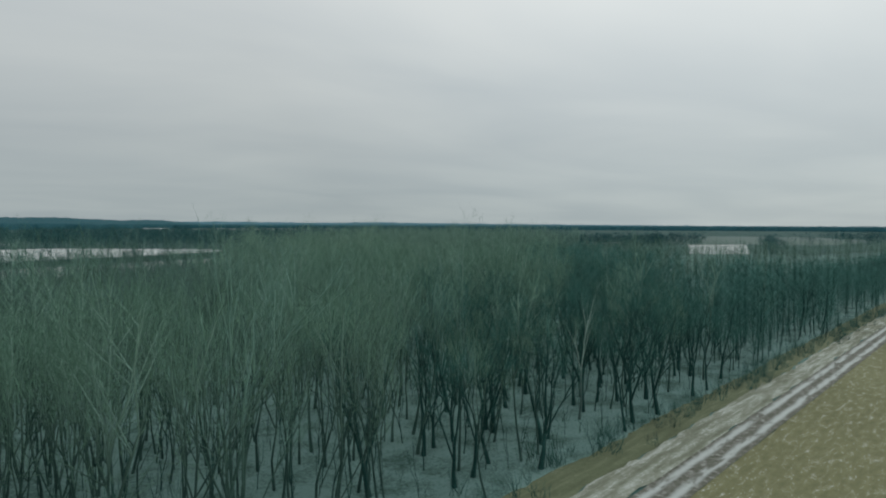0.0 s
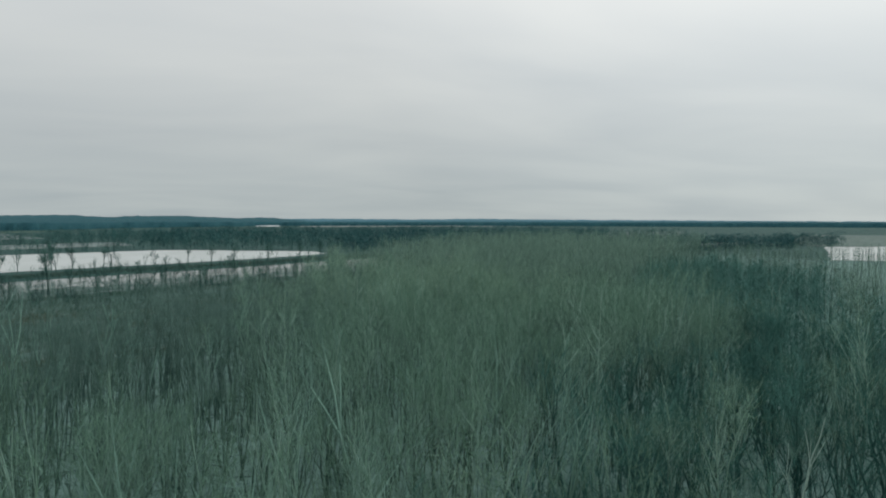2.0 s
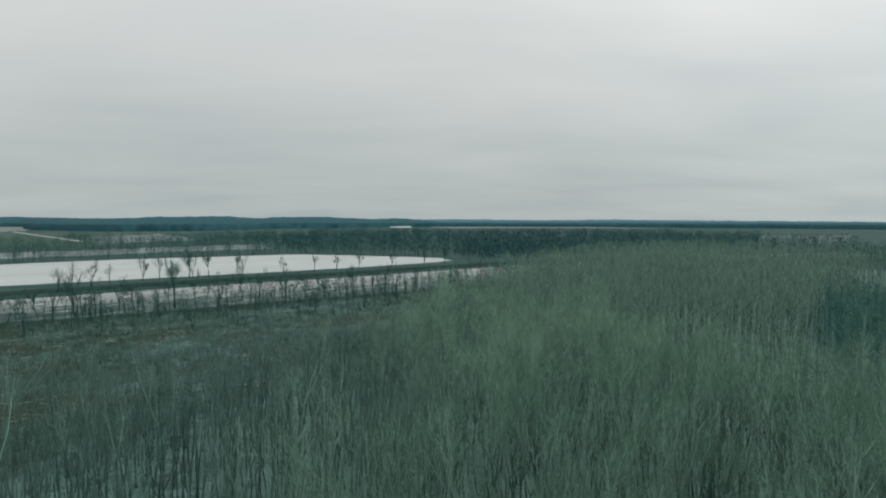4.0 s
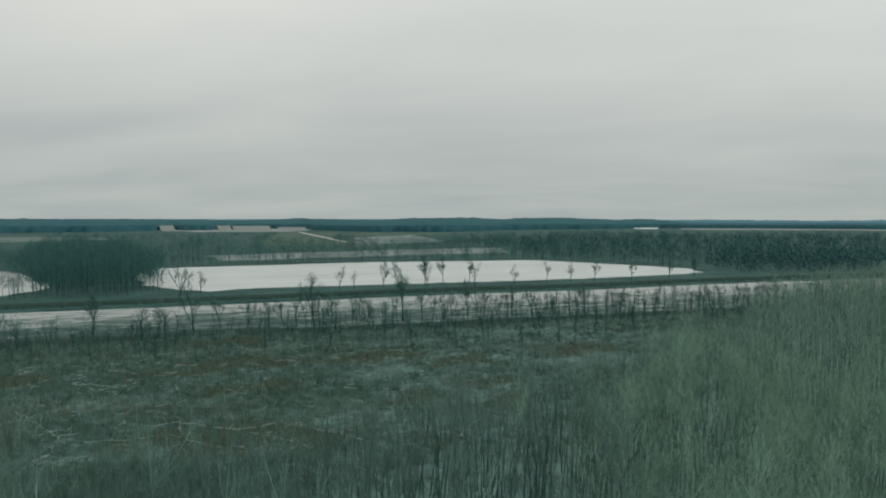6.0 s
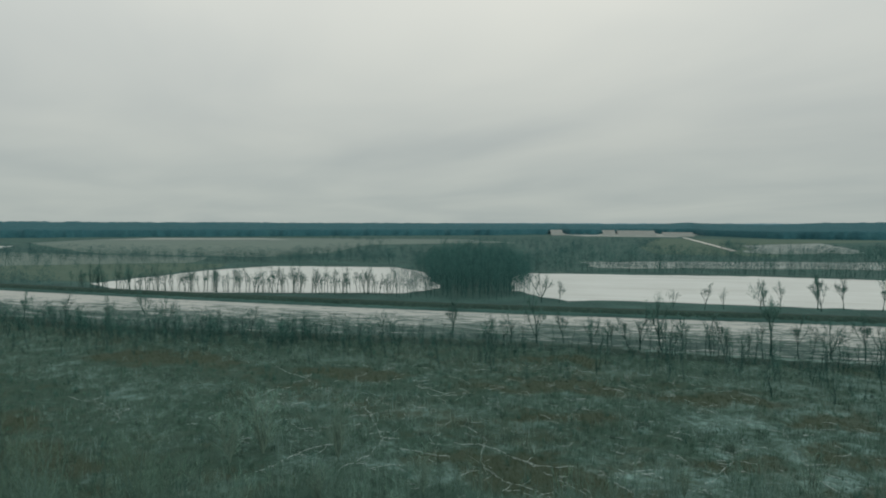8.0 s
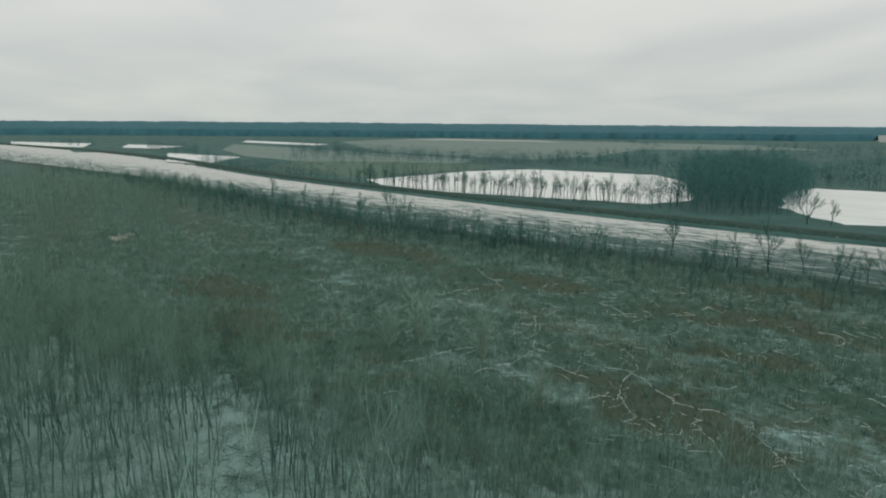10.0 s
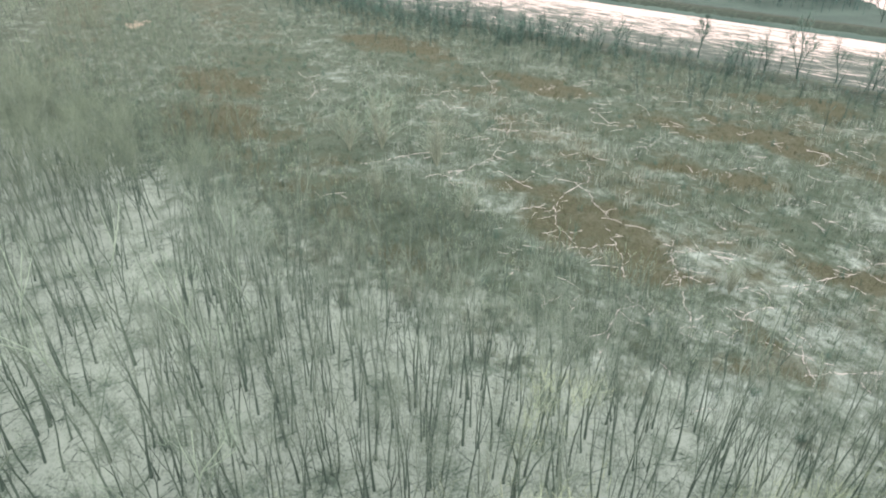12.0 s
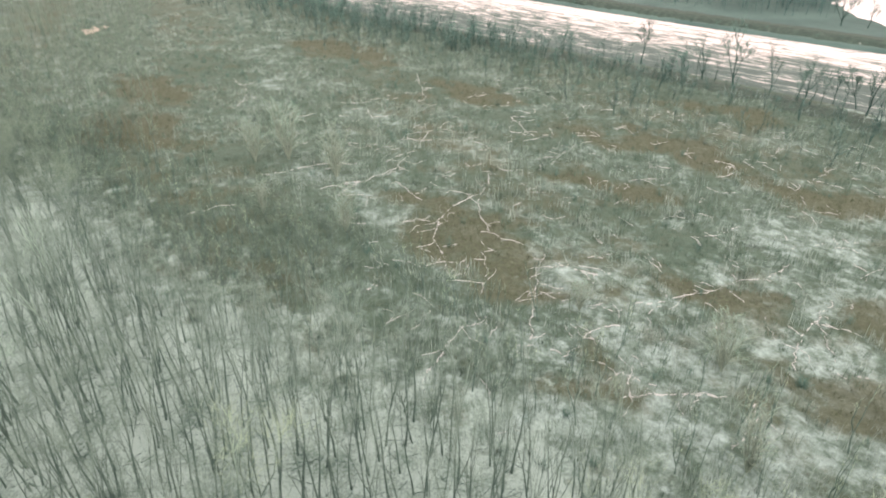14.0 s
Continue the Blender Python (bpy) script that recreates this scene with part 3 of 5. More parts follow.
def lines(lo, f0, f1, m0, m1, hi, fine, middle):
    """Grid lines: fine between f0 and f1, middling between m0 and m1, growing outwards."""
    core = list(np.arange(f0, f1, fine))
    left, right = list(np.arange(f0 - middle, m0, -middle)), list(np.arange(f1, m1, middle))
    for side, end, sgn in ((left, lo, -1), (right, hi, 1)):
        step = middle
        cur = side[-1] if side else (f0 if sgn < 0 else f1)
        while sgn * (end - cur) > 0:
            step *= 1.3
            cur += sgn * step
            side.append(cur)
        side[-1] = end
    return np.array(left[::-1] + core + right)


def part(name, data, parent, label=""):
    ob = new(name, data)
    ob.parent = parent
    return tagged(ob, label) if label else ob


# ---- ground ----
gx, gy = lines(-4900, -230, 60, -540, 160, 4900, 2.0, 6.0), lines(-4900, -60, 270, -120, 460, 4900, 2.0, 6.0)
X, Y = np.meshgrid(gx, gy)
Zg = ground_height(X, Y)
nx, ny = len(gx), len(gy)
idx = np.arange(nx * ny).reshape(ny, nx)
quads = np.stack([idx[:-1, :-1], idx[:-1, 1:], idx[1:, 1:], idx[1:, :-1]], -1).reshape(-1, 4)
me = raw_mesh("ground", np.stack([X, Y, Zg], -1).reshape(-1, 3), np.zeros((0, 3), int), quads, GROUND)
sgn = np.where(inside(X, Y, MARSH), 1.0, -1.0) * gap(X, Y, MARSH, True)
zones = {
    "marsh": np.maximum(smooth(sgn / 34 + 0.38), smooth((-95 - X) / 40)),
    "sedge": np.clip(spots(X, Y, SEDGES) + 0.30 * (0.75 + fbm(X, Y, 46, 77)) + 0.16 * fbm(X, Y, 9, 79), 0, 1),
    "snowy": np.clip(0.42 + 0.3 * smooth(1 - gap(X, Y, WOOD, True) / 22) * smooth((X + 95) / 30) + 0.36 * spots(X, Y, SNOWS) - 0.42 * spots(X, Y, DARKS) + 0.16 * fbm(X, Y, 11, 78) + 0.12 * fbm(X, Y, 45, 9) + 0.36 * smooth((X + 84) / 40) * smooth((Y - 92) / 24) - 0.4 * smooth(1 - gap(X, Y, NEAR_EDGE) / 45) + 0.35 * spots(X, Y, [(-22, 122, 20, 13), (-30, 135, 16, 10)]), 0, 1),
    "outer": np.where(inside(X, Y, WOOD) | inside(X, Y, MARSH), 0.0, 1.0) * smooth(np.minimum(gap(X, Y, WOOD, True), gap(X, Y, MARSH, True)) / 10),
}
for name, values in zones.items():
    me.attributes.new(name, "FLOAT", "POINT").data.foreach_set("value", values.ravel().astype(np.float32))
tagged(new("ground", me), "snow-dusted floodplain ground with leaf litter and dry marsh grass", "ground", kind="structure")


def ribbon(name, line, offsets, heights, material, jitter=0.0, seed=1):
    """A strip along a polyline with the given cross-section, to the left of the line."""
    line = rounded(line, 1)
    d = np.gradient(line, axis=0)
    d /= np.linalg.norm(d, axis=1)[:, None]
    nrm = np.stack([-d[:, 1], d[:, 0]], 1)
    rg = np.random.default_rng(seed)
    rows = []
    for o, h in zip(offsets, heights):
        w = rg.normal(0, jitter, len(line))[:, None] if jitter else 0.0
        q = line + nrm * (o + w)
        rows.append(np.column_stack([q, np.full(len(q), h)]))
    v = np.stack(rows, 1)
    n, k = v.shape[:2]
    ix = np.arange(n * k).reshape(n, k)
    q = np.stack([ix[:-1, :-1], ix[1:, :-1], ix[1:, 1:], ix[:-1, 1:]], -1).reshape(-1, 4)[:, ::-1]
    return raw_mesh(name, v.reshape(-1, 3), np.zeros((0, 3), int), q, material)


def resample(line, step):
    line = np.asarray(line, float)
    s = np.r_[0, np.cumsum(np.linalg.norm(np.diff(line, axis=0), axis=1))]
    t = np.arange(0, s[-1], step)
    return np.stack([np.interp(t, s, line[:, 0]), np.interp(t, s, line[:, 1])], 1)


# river: ice sheet between the two edges
fe, ne = FAR_EDGE, NEAR_EDGE
K = 260
sf, sn_ = np.linspace(0, 1, K), np.linspace(0, 1, K)


def along(line, t):
    s = np.r_[0, np.cumsum(np.linalg.norm(np.diff(line, axis=0), axis=1))]
    return np.stack([np.interp(t * s[-1], s, line[:, 0]), np.interp(t * s[-1], s, line[:, 1])], 1)


A, B = along(fe, sf), along(ne, sn_)
W = np.linspace(-0.06, 1.06, 15)
V = A[:, None] * (1 - W)[None, :, None] + B[:, None] * W[None, :, None]
V = np.concatenate([V, np.full(V.shape[:2] + (1,), -1.1)], -1)
ix = np.arange(K * 15).reshape(K, 15)
q = np.stack([ix[:-1, :-1], ix[1:, :-1], ix[1:, 1:], ix[:-1, 1:]], -1).reshape(-1, 4)
me = raw_mesh("river", V.reshape(-1, 3), np.zeros((0, 3), int), q, ICE)
open_snow = np.repeat(np.clip(1.15 - 2.6 * W, -0.85, 0.9)[None], K, 0) + 0.9 * smooth((-250 - V[..., 0]) / 300) + 0.45 * smooth((V[..., 0] + 130) / 90)
me.attributes.new("open_snow", "FLOAT", "POINT").data.foreach_set("value", open_snow.ravel().astype(np.float32))
tagged(new("river", me), "frozen river with wind-blown snow over grey-green ice", "river", kind="structure")

far_line = resample(FAR_EDGE, 6)
me = ribbon("riverbank_far", far_line, (-2.0, 0.5, 3, 6, 10, 16, 24), (-1.6, -0.9, 0.9, 1.6, 1.3, 0.5, -0.3), BANK, 0.7, 3)
tagged(new("riverbank_far", me), "dark earth river bank with dry grass", "river bank", kind="structure")
near_line = resample(NEAR_EDGE[::-1], 5)
me = ribbon("riverbank_near", near_line, (-1.5, 0.8, 3, 6, 10, 15), (-1.5, -0.8, 0.1, 0.45, 0.3, -0.4), BANK, 0.8, 4)
tagged(new("riverbank_near", me), "low scrubby river bank with snow in hollows", "river bank", kind="structure")


def sheet(name, outline, z, material, label, turn=0.0, wob=3.0, category="field"):
    """A field sheet with a slightly uneven outline; its own x axis runs along its rows."""
    p = np.asarray(outline, float)
    ring = resample(np.vstack([p, p[:1]]), max(6.0, wob * 3))
    ring = ring + np.random.default_rng(len(name)).normal(0, wob * 0.35, ring.shape)
    cen = ring.mean(0)
    c, s = math.cos(-turn), math.sin(-turn)
    loc = (ring - cen) @ np.array([[c, s], [-s, c]])
    bm = bmesh.new()
    vs = [bm.verts.new((x, y, 0)) for x, y in loc]
    low = [bm.verts.new((x, y, -0.3)) for x, y in loc]
    bm.faces.new(vs)
    for i in range(len(vs)):
        j = (i + 1) % len(vs)
        bm.faces.new((vs[i], low[i], low[j], vs[j]))
    bmesh.ops.recalc_face_normals(bm, faces=bm.faces)
    me = bpy.data.meshes.new(name)
    bm.to_mesh(me)
    bm.free()
    me.materials.append(material)
    ob = new(name, me)
    ob.matrix_world = pose(cen[0], cen[1], z, 0, 0, math.degrees(turn))
    return tagged(ob, label, category, kind="structure")


RT = radians(37)
sheet("field_snow_beyond_river", [(-212, 272), (-205, 290), (-142, 334), (-67, 389), (-20, 425), (28, 478), (20, 512), (-50, 548), (-106, 570), (-232, 497), (-300, 430), (-352, 382), (-330, 345), (-262, 285)], 0.10, SNOWFIELD, "flat snow-covered field beyond the river", RT)
sheet("field_snow_west", [(-455, 96), (-395, 100), (-351, 150), (-290, 226), (-300, 260), (-400, 320), (-466, 336), (-512, 290), (-545, 255), (-528, 193)], 0.10, SNOWFIELD, "snow-covered field behind a row of trees", RT)
sheet("field_grey_west", [(-470, 98), (-560, 212), (-600, 233), (-680, 140), (-706, 60), (-640, 20), (-560, 15)], 0.08, GREY_FIELD, "grey-green winter field beside the river", RT)
sheet("field_beige_west", [(-700, 40), (-640, 210), (-720, 250), (-980, 90), (-1250, -80), (-1000, -70), (-800, -20)], 0.10, BEIGE, "pale beige stubble field", RT)
sheet("field_beige_far", [(-760, 420), (-1000, 620), (-940, 930), (-1200, 1000), (-1620, 640), (-1700, 300), (-1430, 130), (-900, 160), (-700, 300)], 0.08, BEIGE, "wide pale beige field before the far woods", RT)
sheet("field_snow_strip_a", [(-1397, -511), (-1289, -334), (-1095, -290), (-1200, -430)], 0.12, SNOWFIELD, "small snow-covered field by the river bend", RT)
sheet("field_snow_strip_b", [(-1240, -260), (-1138, -150), (-1040, -165), (-1080, -230)], 0.12, SNOWFIELD, "small snow-covered field between hedges", RT)
sheet("field_snow_strip_c", [(-890, -125), (-784, -24), (-640, -45), (-700, -90)], 0.12, SNOWFIELD, "narrow snow-covered field beside the bank", RT)
sheet("field_snow_strip_d", [(-1500, -75), (-1260, 95), (-1180, 75), (-1380, -75)], 0.14, SNOWFIELD, "snow-covered strip before the far woods", RT)
sheet("field_snow_strip_e", [(-1640, 300), (-1470, 590), (-1400, 640), (-1560, 640), (-1740, 420)], 0.14, THINSNOW, "thin snow on a strip of far field", RT)
sheet("field_far_a", [(-2600, 2700), (-1980, 2420), (-1400, 2480), (-1061, 1677), (-1300, 1560), (-2000, 2000), (-2700, 2500)], 0.12, THINSNOW, "distant pale field with thin snow", RT)
sheet("field_far_b", [(-585, 1150), (-560, 1400), (-420, 1180), (-330, 980), (-400, 860), (-450, 900), (-470, 960)], 0.12, DULLSNOW, "distant pale field with thin snow", RT, 14.0)
sheet("field_far_c", [(-1000, 1500), (-620, 900), (-480, 740), (-350, 800), (-460, 960), (-560, 1300), (-500, 1750)], 0.08, GREY_FIELD, "distant grey-green winter field", RT)
sheet("field_snow_lane", [(-425, 535), (-310, 690), (-196, 815), (-160, 690), (-270, 580), (-364, 470)], 0.10, DULLSNOW, "strip of thin snow behind the tree row", RT, 9.0)
sheet("field_far_north", [(120, 2480), (800, 2540), (1500, 2450), (1520, 2600), (800, 2790), (120, 2760)], 0.12, THINSNOW, "distant pale field with thin snow", RT, 20.0)
sheet("field_snow_right", [(338, 312), (378, 292), (480, 385), (572, 468), (505, 482), (420, 395)], 0.10, SNOWFIELD, "snow-covered field beyond the poplar wood", RT)
sheet("field_beige_right", [(500, 492), (576, 474), (640, 420), (900, 520), (1050, 760), (900, 900), (600, 640)], 0.08, BEIGE, "pale beige field beyond the snowy one", RT)
sheet("field_far_right", [(500, 730), (900, 1270), (700, 1250), (420, 800)], 0.10, BEIGE, "distant pale field with thin snow", RT)
sheet("snow_road", [(-470, 918), (-474, 926), (-1021, 1664), (-1028, 1658), (-478, 917)], 0.2, ROADSNOW, "snow-covered farm road", RT, 0.5, "road")

# field beside the wood: verge, dusted strip, wheel track and stubble, in the track's own directions
def strip(name, o0, o1, z, material, label, cells=1, relief=None, l0=-420, l1=900, category="field"):
    us = np.concatenate([np.arange(l0, -60, 6.0), np.arange(-60, 120, 1.2), np.arange(120, l1, 6.0)])
    os_ = np.linspace(o0, o1, cells + 1)
    rg = np.random.default_rng(int(o0 * 10) + 50)
    P, O = np.meshgrid(us, os_)
    Oj = O + (rg.normal(0, 0.11, O.shape) + 0.3 * fbm(P, O * 0 + o0, 14, 5) if cells < 10 else 0)
    Zs = np.full(P.shape, z) + rg.normal(0, 0.015, P.shape)
    if relief is not None:
        Zs = Zs + relief(O)
    v = np.stack([P, -Oj, Zs], -1)
    ix = np.arange(v.shape[0] * v.shape[1]).reshape(v.shape[:2])
    q = np.stack([ix[:-1, :-1], ix[:-1, 1:], ix[1:, 1:], ix[1:, :-1]], -1).reshape(-1, 4)[:, ::-1]
    ob = new(name, raw_mesh(name, v.reshape(-1, 3), np.zeros((0, 3), int), q, material))
    ob.matrix_world = pose(9, -4, 0, 0, 0, math.degrees(TRACK_TURN))
    return tagged(ob, label, category, kind="structure")


def ruts(o):
    return -0.05 * np.exp(-((o - 8.15) / 0.35) ** 2) - 0.05 * np.exp(-((o - 9.85) / 0.35) ** 2) + 0.03 * np.exp(-((o - 9.0) / 0.4) ** 2)


strip("verge", 0.2, 4.0, 0.05, VERGE, "brown dead grass verge along the wood", 3, category="verge")
strip("verge_snowy", 4.0, 7.4, 0.07, SNOWVERGE, "rough snow-dusted strip beside the track", 3, category="verge")
TR = Mat("track_earth_snow", 0.9, 0.2)
tv = TR.n.new("ShaderNodeSeparateXYZ")
TR.l.new(TR.c, tv.inputs[0])
wavey = TR.math("ADD", tv.outputs[1], TR.math("MULTIPLY", TR.math("SUBTRACT", TR.noise(0.25, 3), 0.5), 0.7))
d1 = TR.math("ABSOLUTE", TR.math("ADD", wavey, 8.15), 0)
d2 = TR.math("ABSOLUTE", TR.math("ADD", wavey, 9.85), 0)
lane = TR.math("SUBTRACT", 1.0, TR.step(TR.math("MINIMUM", d1, d2), 0.08, 0.62))
lane = TR.math("MULTIPLY", lane, TR.step(TR.noise(0.5, 5, 0.7, TR.scaled((0.25, 1, 1))), 0.34, 0.5))
earth = TR.ramp(TR.noise(1.5, 6, 0.7), (0.35, (0.09, 0.095, 0.072)), (0.55, (0.17, 0.175, 0.15)), (0.65, (0.33, 0.345, 0.325)))
TR.color(TR.mix(lane, earth, (0.47, 0.51, 0.50))).bump(TR.noise(2.0, 5), 0.08, 0.8)
strip("farm_track", 7.4, 10.8, 0.10, TR.m, "farm track with snow lying in its wheel ruts", 34, ruts, category="track")
strip("field_stubble", 10.8, 900, 0.06, STUBBLE, "brown stubble field speckled with snow", 12)

# snow-filled trails across the marsh: thin, wavering and broken
for line in TRAILS + FAR_TRAILS:
    rt = np.random.default_rng(len(line) + int(-line[0][0]))
    main = resample(rounded(line, 2), 0.3)
    drift = np.cumsum(rt.normal(0, 0.2, main.shape), 0)
    drift -= np.linspace(0, 1, len(main))[:, None] * drift[-1]
    main = main + drift * 0.6 + rt.normal(0, 0.05, main.shape)
    twines = [(main, 1.0)]
    for _ in range(max(3, len(main) // 12)):
        k = rt.integers(0, len(main))
        az, n = rt.uniform(0, 6.283), rt.integers(5, 16)
        turn_ = az + np.cumsum(rt.normal(0, 0.18, n))
        twines.append((main[k] + np.cumsum(0.3 * np.stack([np.cos(turn_), np.sin(turn_)], 1), 0), 0.3))
    snow_v, snow_q, count_ = [], [], 0
    for p, strength_ in twines:
        d = np.gradient(p, axis=0)
        d /= np.linalg.norm(d, axis=1)[:, None] + 1e-9
        nrm = np.stack([-d[:, 1], d[:, 0]], 1)
        w = np.clip(np.abs(rt.normal(0.028, 0.035, len(p))), 0.010, 0.10)[:, None] * strength_
        z = ground_height(p[:, 0], p[:, 1])[:, None]
        v = np.stack([np.hstack([p - nrm * w, z + 0.02]), np.hstack([p, z + 0.12]), np.hstack([p + nrm * w, z + 0.02])], 1)
        ix = np.arange(len(p) * 3).reshape(len(p), 3) + count_
        q = np.stack([ix[:-1, :-1], ix[:-1, 1:], ix[1:, 1:], ix[1:, :-1]], -1)
        snow_v.append(v.reshape(-1, 3))
        snow_q.append(q[rt.random(len(p) - 1) < 0.78].reshape(-1, 4))
        count_ += len(p) * 3
    tagged(new("snow_trail", raw_mesh("snow_trail", np.concatenate(snow_v), np.zeros((0, 3), int), np.concatenate(snow_q), TRAILSNOW)), "narrow broken trail of snow through the marsh grass", "trail", kind="structure")

# fine threads of snow between the tussocks
tx_, ty_ = scatter([(-24, 100), (-33, 170), (-90, 190), (-150, 120), (-125, 60), (-80, 78), (-50, 84)], 6.0, 95, 0.9)
rt = np.random.default_rng(96)
snow_v, snow_q, count_ = [], [], 0
for x, y in zip(tx_, ty_):
    az, n = rt.normal(2.7, 0.6), rt.integers(5, 16)
    for turn_ in (az, az + rt.normal(0, 1.2))[: rt.integers(1, 3)]:
        turn_ = turn_ + np.cumsum(rt.normal(0, 0.22, n)) + rt.normal(0, 0.3, n)
        p = np.array([x, y]) + np.cumsum(0.35 * np.stack([np.cos(turn_), np.sin(turn_)], 1), 0)
        nrm = np.stack([-np.sin(turn_), np.cos(turn_)], 1) * rt.uniform(0.006, 0.034, (n, 1))
        z = ground_height(p[:, 0], p[:, 1])[:, None]
        v = np.stack([np.hstack([p - nrm, z + 0.02]), np.hstack([p, z + 0.10]), np.hstack([p + nrm, z + 0.02])], 1)
        ix = np.arange(n * 3).reshape(n, 3) + count_
        q = np.stack([ix[:-1, :-1], ix[:-1, 1:], ix[1:, 1:], ix[1:, :-1]], -1)
        snow_v.append(v.reshape(-1, 3))
        snow_q.append(q[rt.random(n - 1) < 0.8].reshape(-1, 4))
        count_ += n * 3
tagged(new("snow_thread", raw_mesh("snow_thread", np.concatenate(snow_v), np.zeros((0, 3), int), np.concatenate(snow_q), TRAILSNOW)), "fine threads of snow lying between marsh tussocks", "snow", kind="stuff")

# ---- poplar wood ----
def lane_free(x, y):
    """Keeps a felled lane open at the wood's marsh side."""
    return gap(x, y, [(-10, 49), (-41, 44.7), (-55, 43.7), (-78, 41)]) > 2.7


wx, wy = scatter(WOOD, 2.95, 11)
qx, qy = scatter([(3, 44), (3, 136), (-10, 114), (-22, 104), (-31, 88), (-44, 70), (-58, 52), (-78, 42), (-40, 45)], 3.7, 13, 0.6)
wx, wy = np.r_[wx, qx], np.r_[wy, qy]
edge_d = gap(wx, wy, EDGE_WOOD)
keep = (gap(wx, wy, [(20, 1), (27, 10.5)]) > 2.4) & ((edge_d > 24) | (wx < -40) | (np.random.default_rng(15).random(len(wx)) < 0.8)) & lane_free(wx, wy) & (edge_d > 0.6) & ((wy > 46 - 0.3 * wx) | (wx < -12) | (np.random.default_rng(18).random(len(wx)) < 0.72)) & ~((wx < -60) & (wy < 30 - 0.55 * (14 - wx))) & (wy > -62 + 0.62 * (wx + 14))
wx, wy, edge_d = wx[keep], wy[keep], edge_d[keep]
line_d = gap(wx, wy, [(-8, -14), (2, 10), (0, 40), (-12, 64), (-24, 80)])
near = (line_d < 60) | ((wx > -104) & (wx < -30) & (wy > -4))
thin = np.random.default_rng(5).random(len(wx)) < np.where((wx > -30) & (wx < 170) & (wy > 120) & (wy < 420), 0.8, np.where((wx < -120) & (wy > -110), 0.5, np.clip(0.5 - line_d / 900, 0.2, 0.45)))
single = np.zeros(len(wx), bool)
single[np.argsort(line_d)[:290]] = True
kinds = np.random.default_rng(6)
# spreading dark trees line the field side of the wood, slender pale ones fill the rest
spreading = (edge_d < np.interp(wx, (0, 25), (8, 27))) & (wx > 2) & (kinds.random(len(wx)) < np.interp(wx, (30, 60), (0.6, 0.95)))

SLIM = [bare_tree(20 + k, 16.6 + 0.9 * k, 0.092 + 0.01 * k, 22, 4, 0.30, 0.85, 0.29, forks=(1, 2, 1)[k], twig_r=0.017, sides=4, curved=False, wander=0.018, wisps=12, wisp_w=0.015, limb=1.4) for k in range(3)]
SLIM += [forked_tree(24 + k, 16.8 + 0.8 * k, 0.10 + 0.01 * k, 0.36, 0.44, (4, 2, 2), 11, 0.015, 0.08, 0.12, 0.03, 0.6, 0.3) for k in range(3)]
BROAD = [bare_tree(40 + k, 15.0 + 0.9 * k, 0.19 + 0.03 * k, 30, 5, 0.26, 1.1, 0.33, forks=2 + k % 2, twig_r=0.022, sides=4, wander=0.032, curved=False, fork_out=(0.2, 0.45), wisps=22, wisp_w=0.02, limb=1.0) for k in range(2)]
BROAD += [forked_tree(44 + k, 15.2 + 0.8 * k, 0.20 + 0.025 * k, 0.28, 0.48, (3, 3, 2), 13, 0.02, 0.10, 0.12, 0.04, 0.6, 0.25) for k in range(3)]
FANS = [forked_tree(48 + k, 17.2 + 0.7 * k, 0.155, 0.32, 0.46, (3, 3, 2), 9, 0.013, 0.08, 0.12, 0.02, 0.62, 0.3) for k in range(4)]
GREYS = [forked_tree(52 + k, 15.2 + 0.8 * k, 0.085 + 0.008 * k, 0.42, 0.26, (2, 2, 2), 7, 0.010, 0.055) for k in range(5)]
masters = {"slim": [], "broad": [], "pale": [], "young": [], "grey": []}
young = (wy > 64) & (wx > -13 - 0.3 * (wy - 64)) & (wx < 60) & ~spreading
# the side towards the marsh: thin grey poplars
marshside = (wx + np.random.default_rng(16).normal(0, 7, len(wx)) < 3) & (wx < 14) & (wy > 44 - 0.3 * wx) & ~spreading
west = (wx < -18 - 0.5 * (wy - 50)) & ((wy > 22) | (wx < -34) & (wy > -4)) & ~marshside & ~spreading
dusky = inside(wx, wy, [(56, 58), (70, 105), (120, 175), (150, 178), (140, 112), (84, 62)])
for key, shapes, wood_m, twig_m, label in (
    ("slim", SLIM, BARK, TWIG, "slender bare poplar with pale upright branches"),
    ("broad", BROAD, EDGE_BARK, EDGE_TWIG, "spreading bare tree with dark forked trunk"),
    ("young", (SLIM[0], SLIM[2], SLIM[4]), LIGHT_BARK, LIGHT_TWIG, "slender young bare poplar with light grey twigs"),
    ("grey", GREYS, GREY_BARK, GREY_TWIG, "thin grey bare poplar rising from snowy ground"),
    ("pale", FANS, PALE_BARK, PALE_TWIG, "pale-barked bare tree with forked trunk"),
):
    for w, cr in shapes:
        top = tagged(new("poplar_tree" if key in ("slim", "young", "grey") else "forked_tree"), label, "tree", "trees of the wood")
        part("trunk", w.mesh("trunk", wood_m), top)
        part("crown", cr.mesh("crown", twig_m), top)
        masters[key].append([top, 0])


def plant(master, x, y, scale, turn, lean=(0, 0), z=None):
    z = float(ground_height(np.array([x]), np.array([y]))[0]) - 0.05 if z is None else z
    m = pose(x, y, z, lean[0], lean[1], turn) @ Matrix.Scale(scale, 4)
    if master[1] == 0:
        master[0].matrix_world = m
    else:
        copy_thing(master[0], m).matrix_basis = m
    master[1] += 1


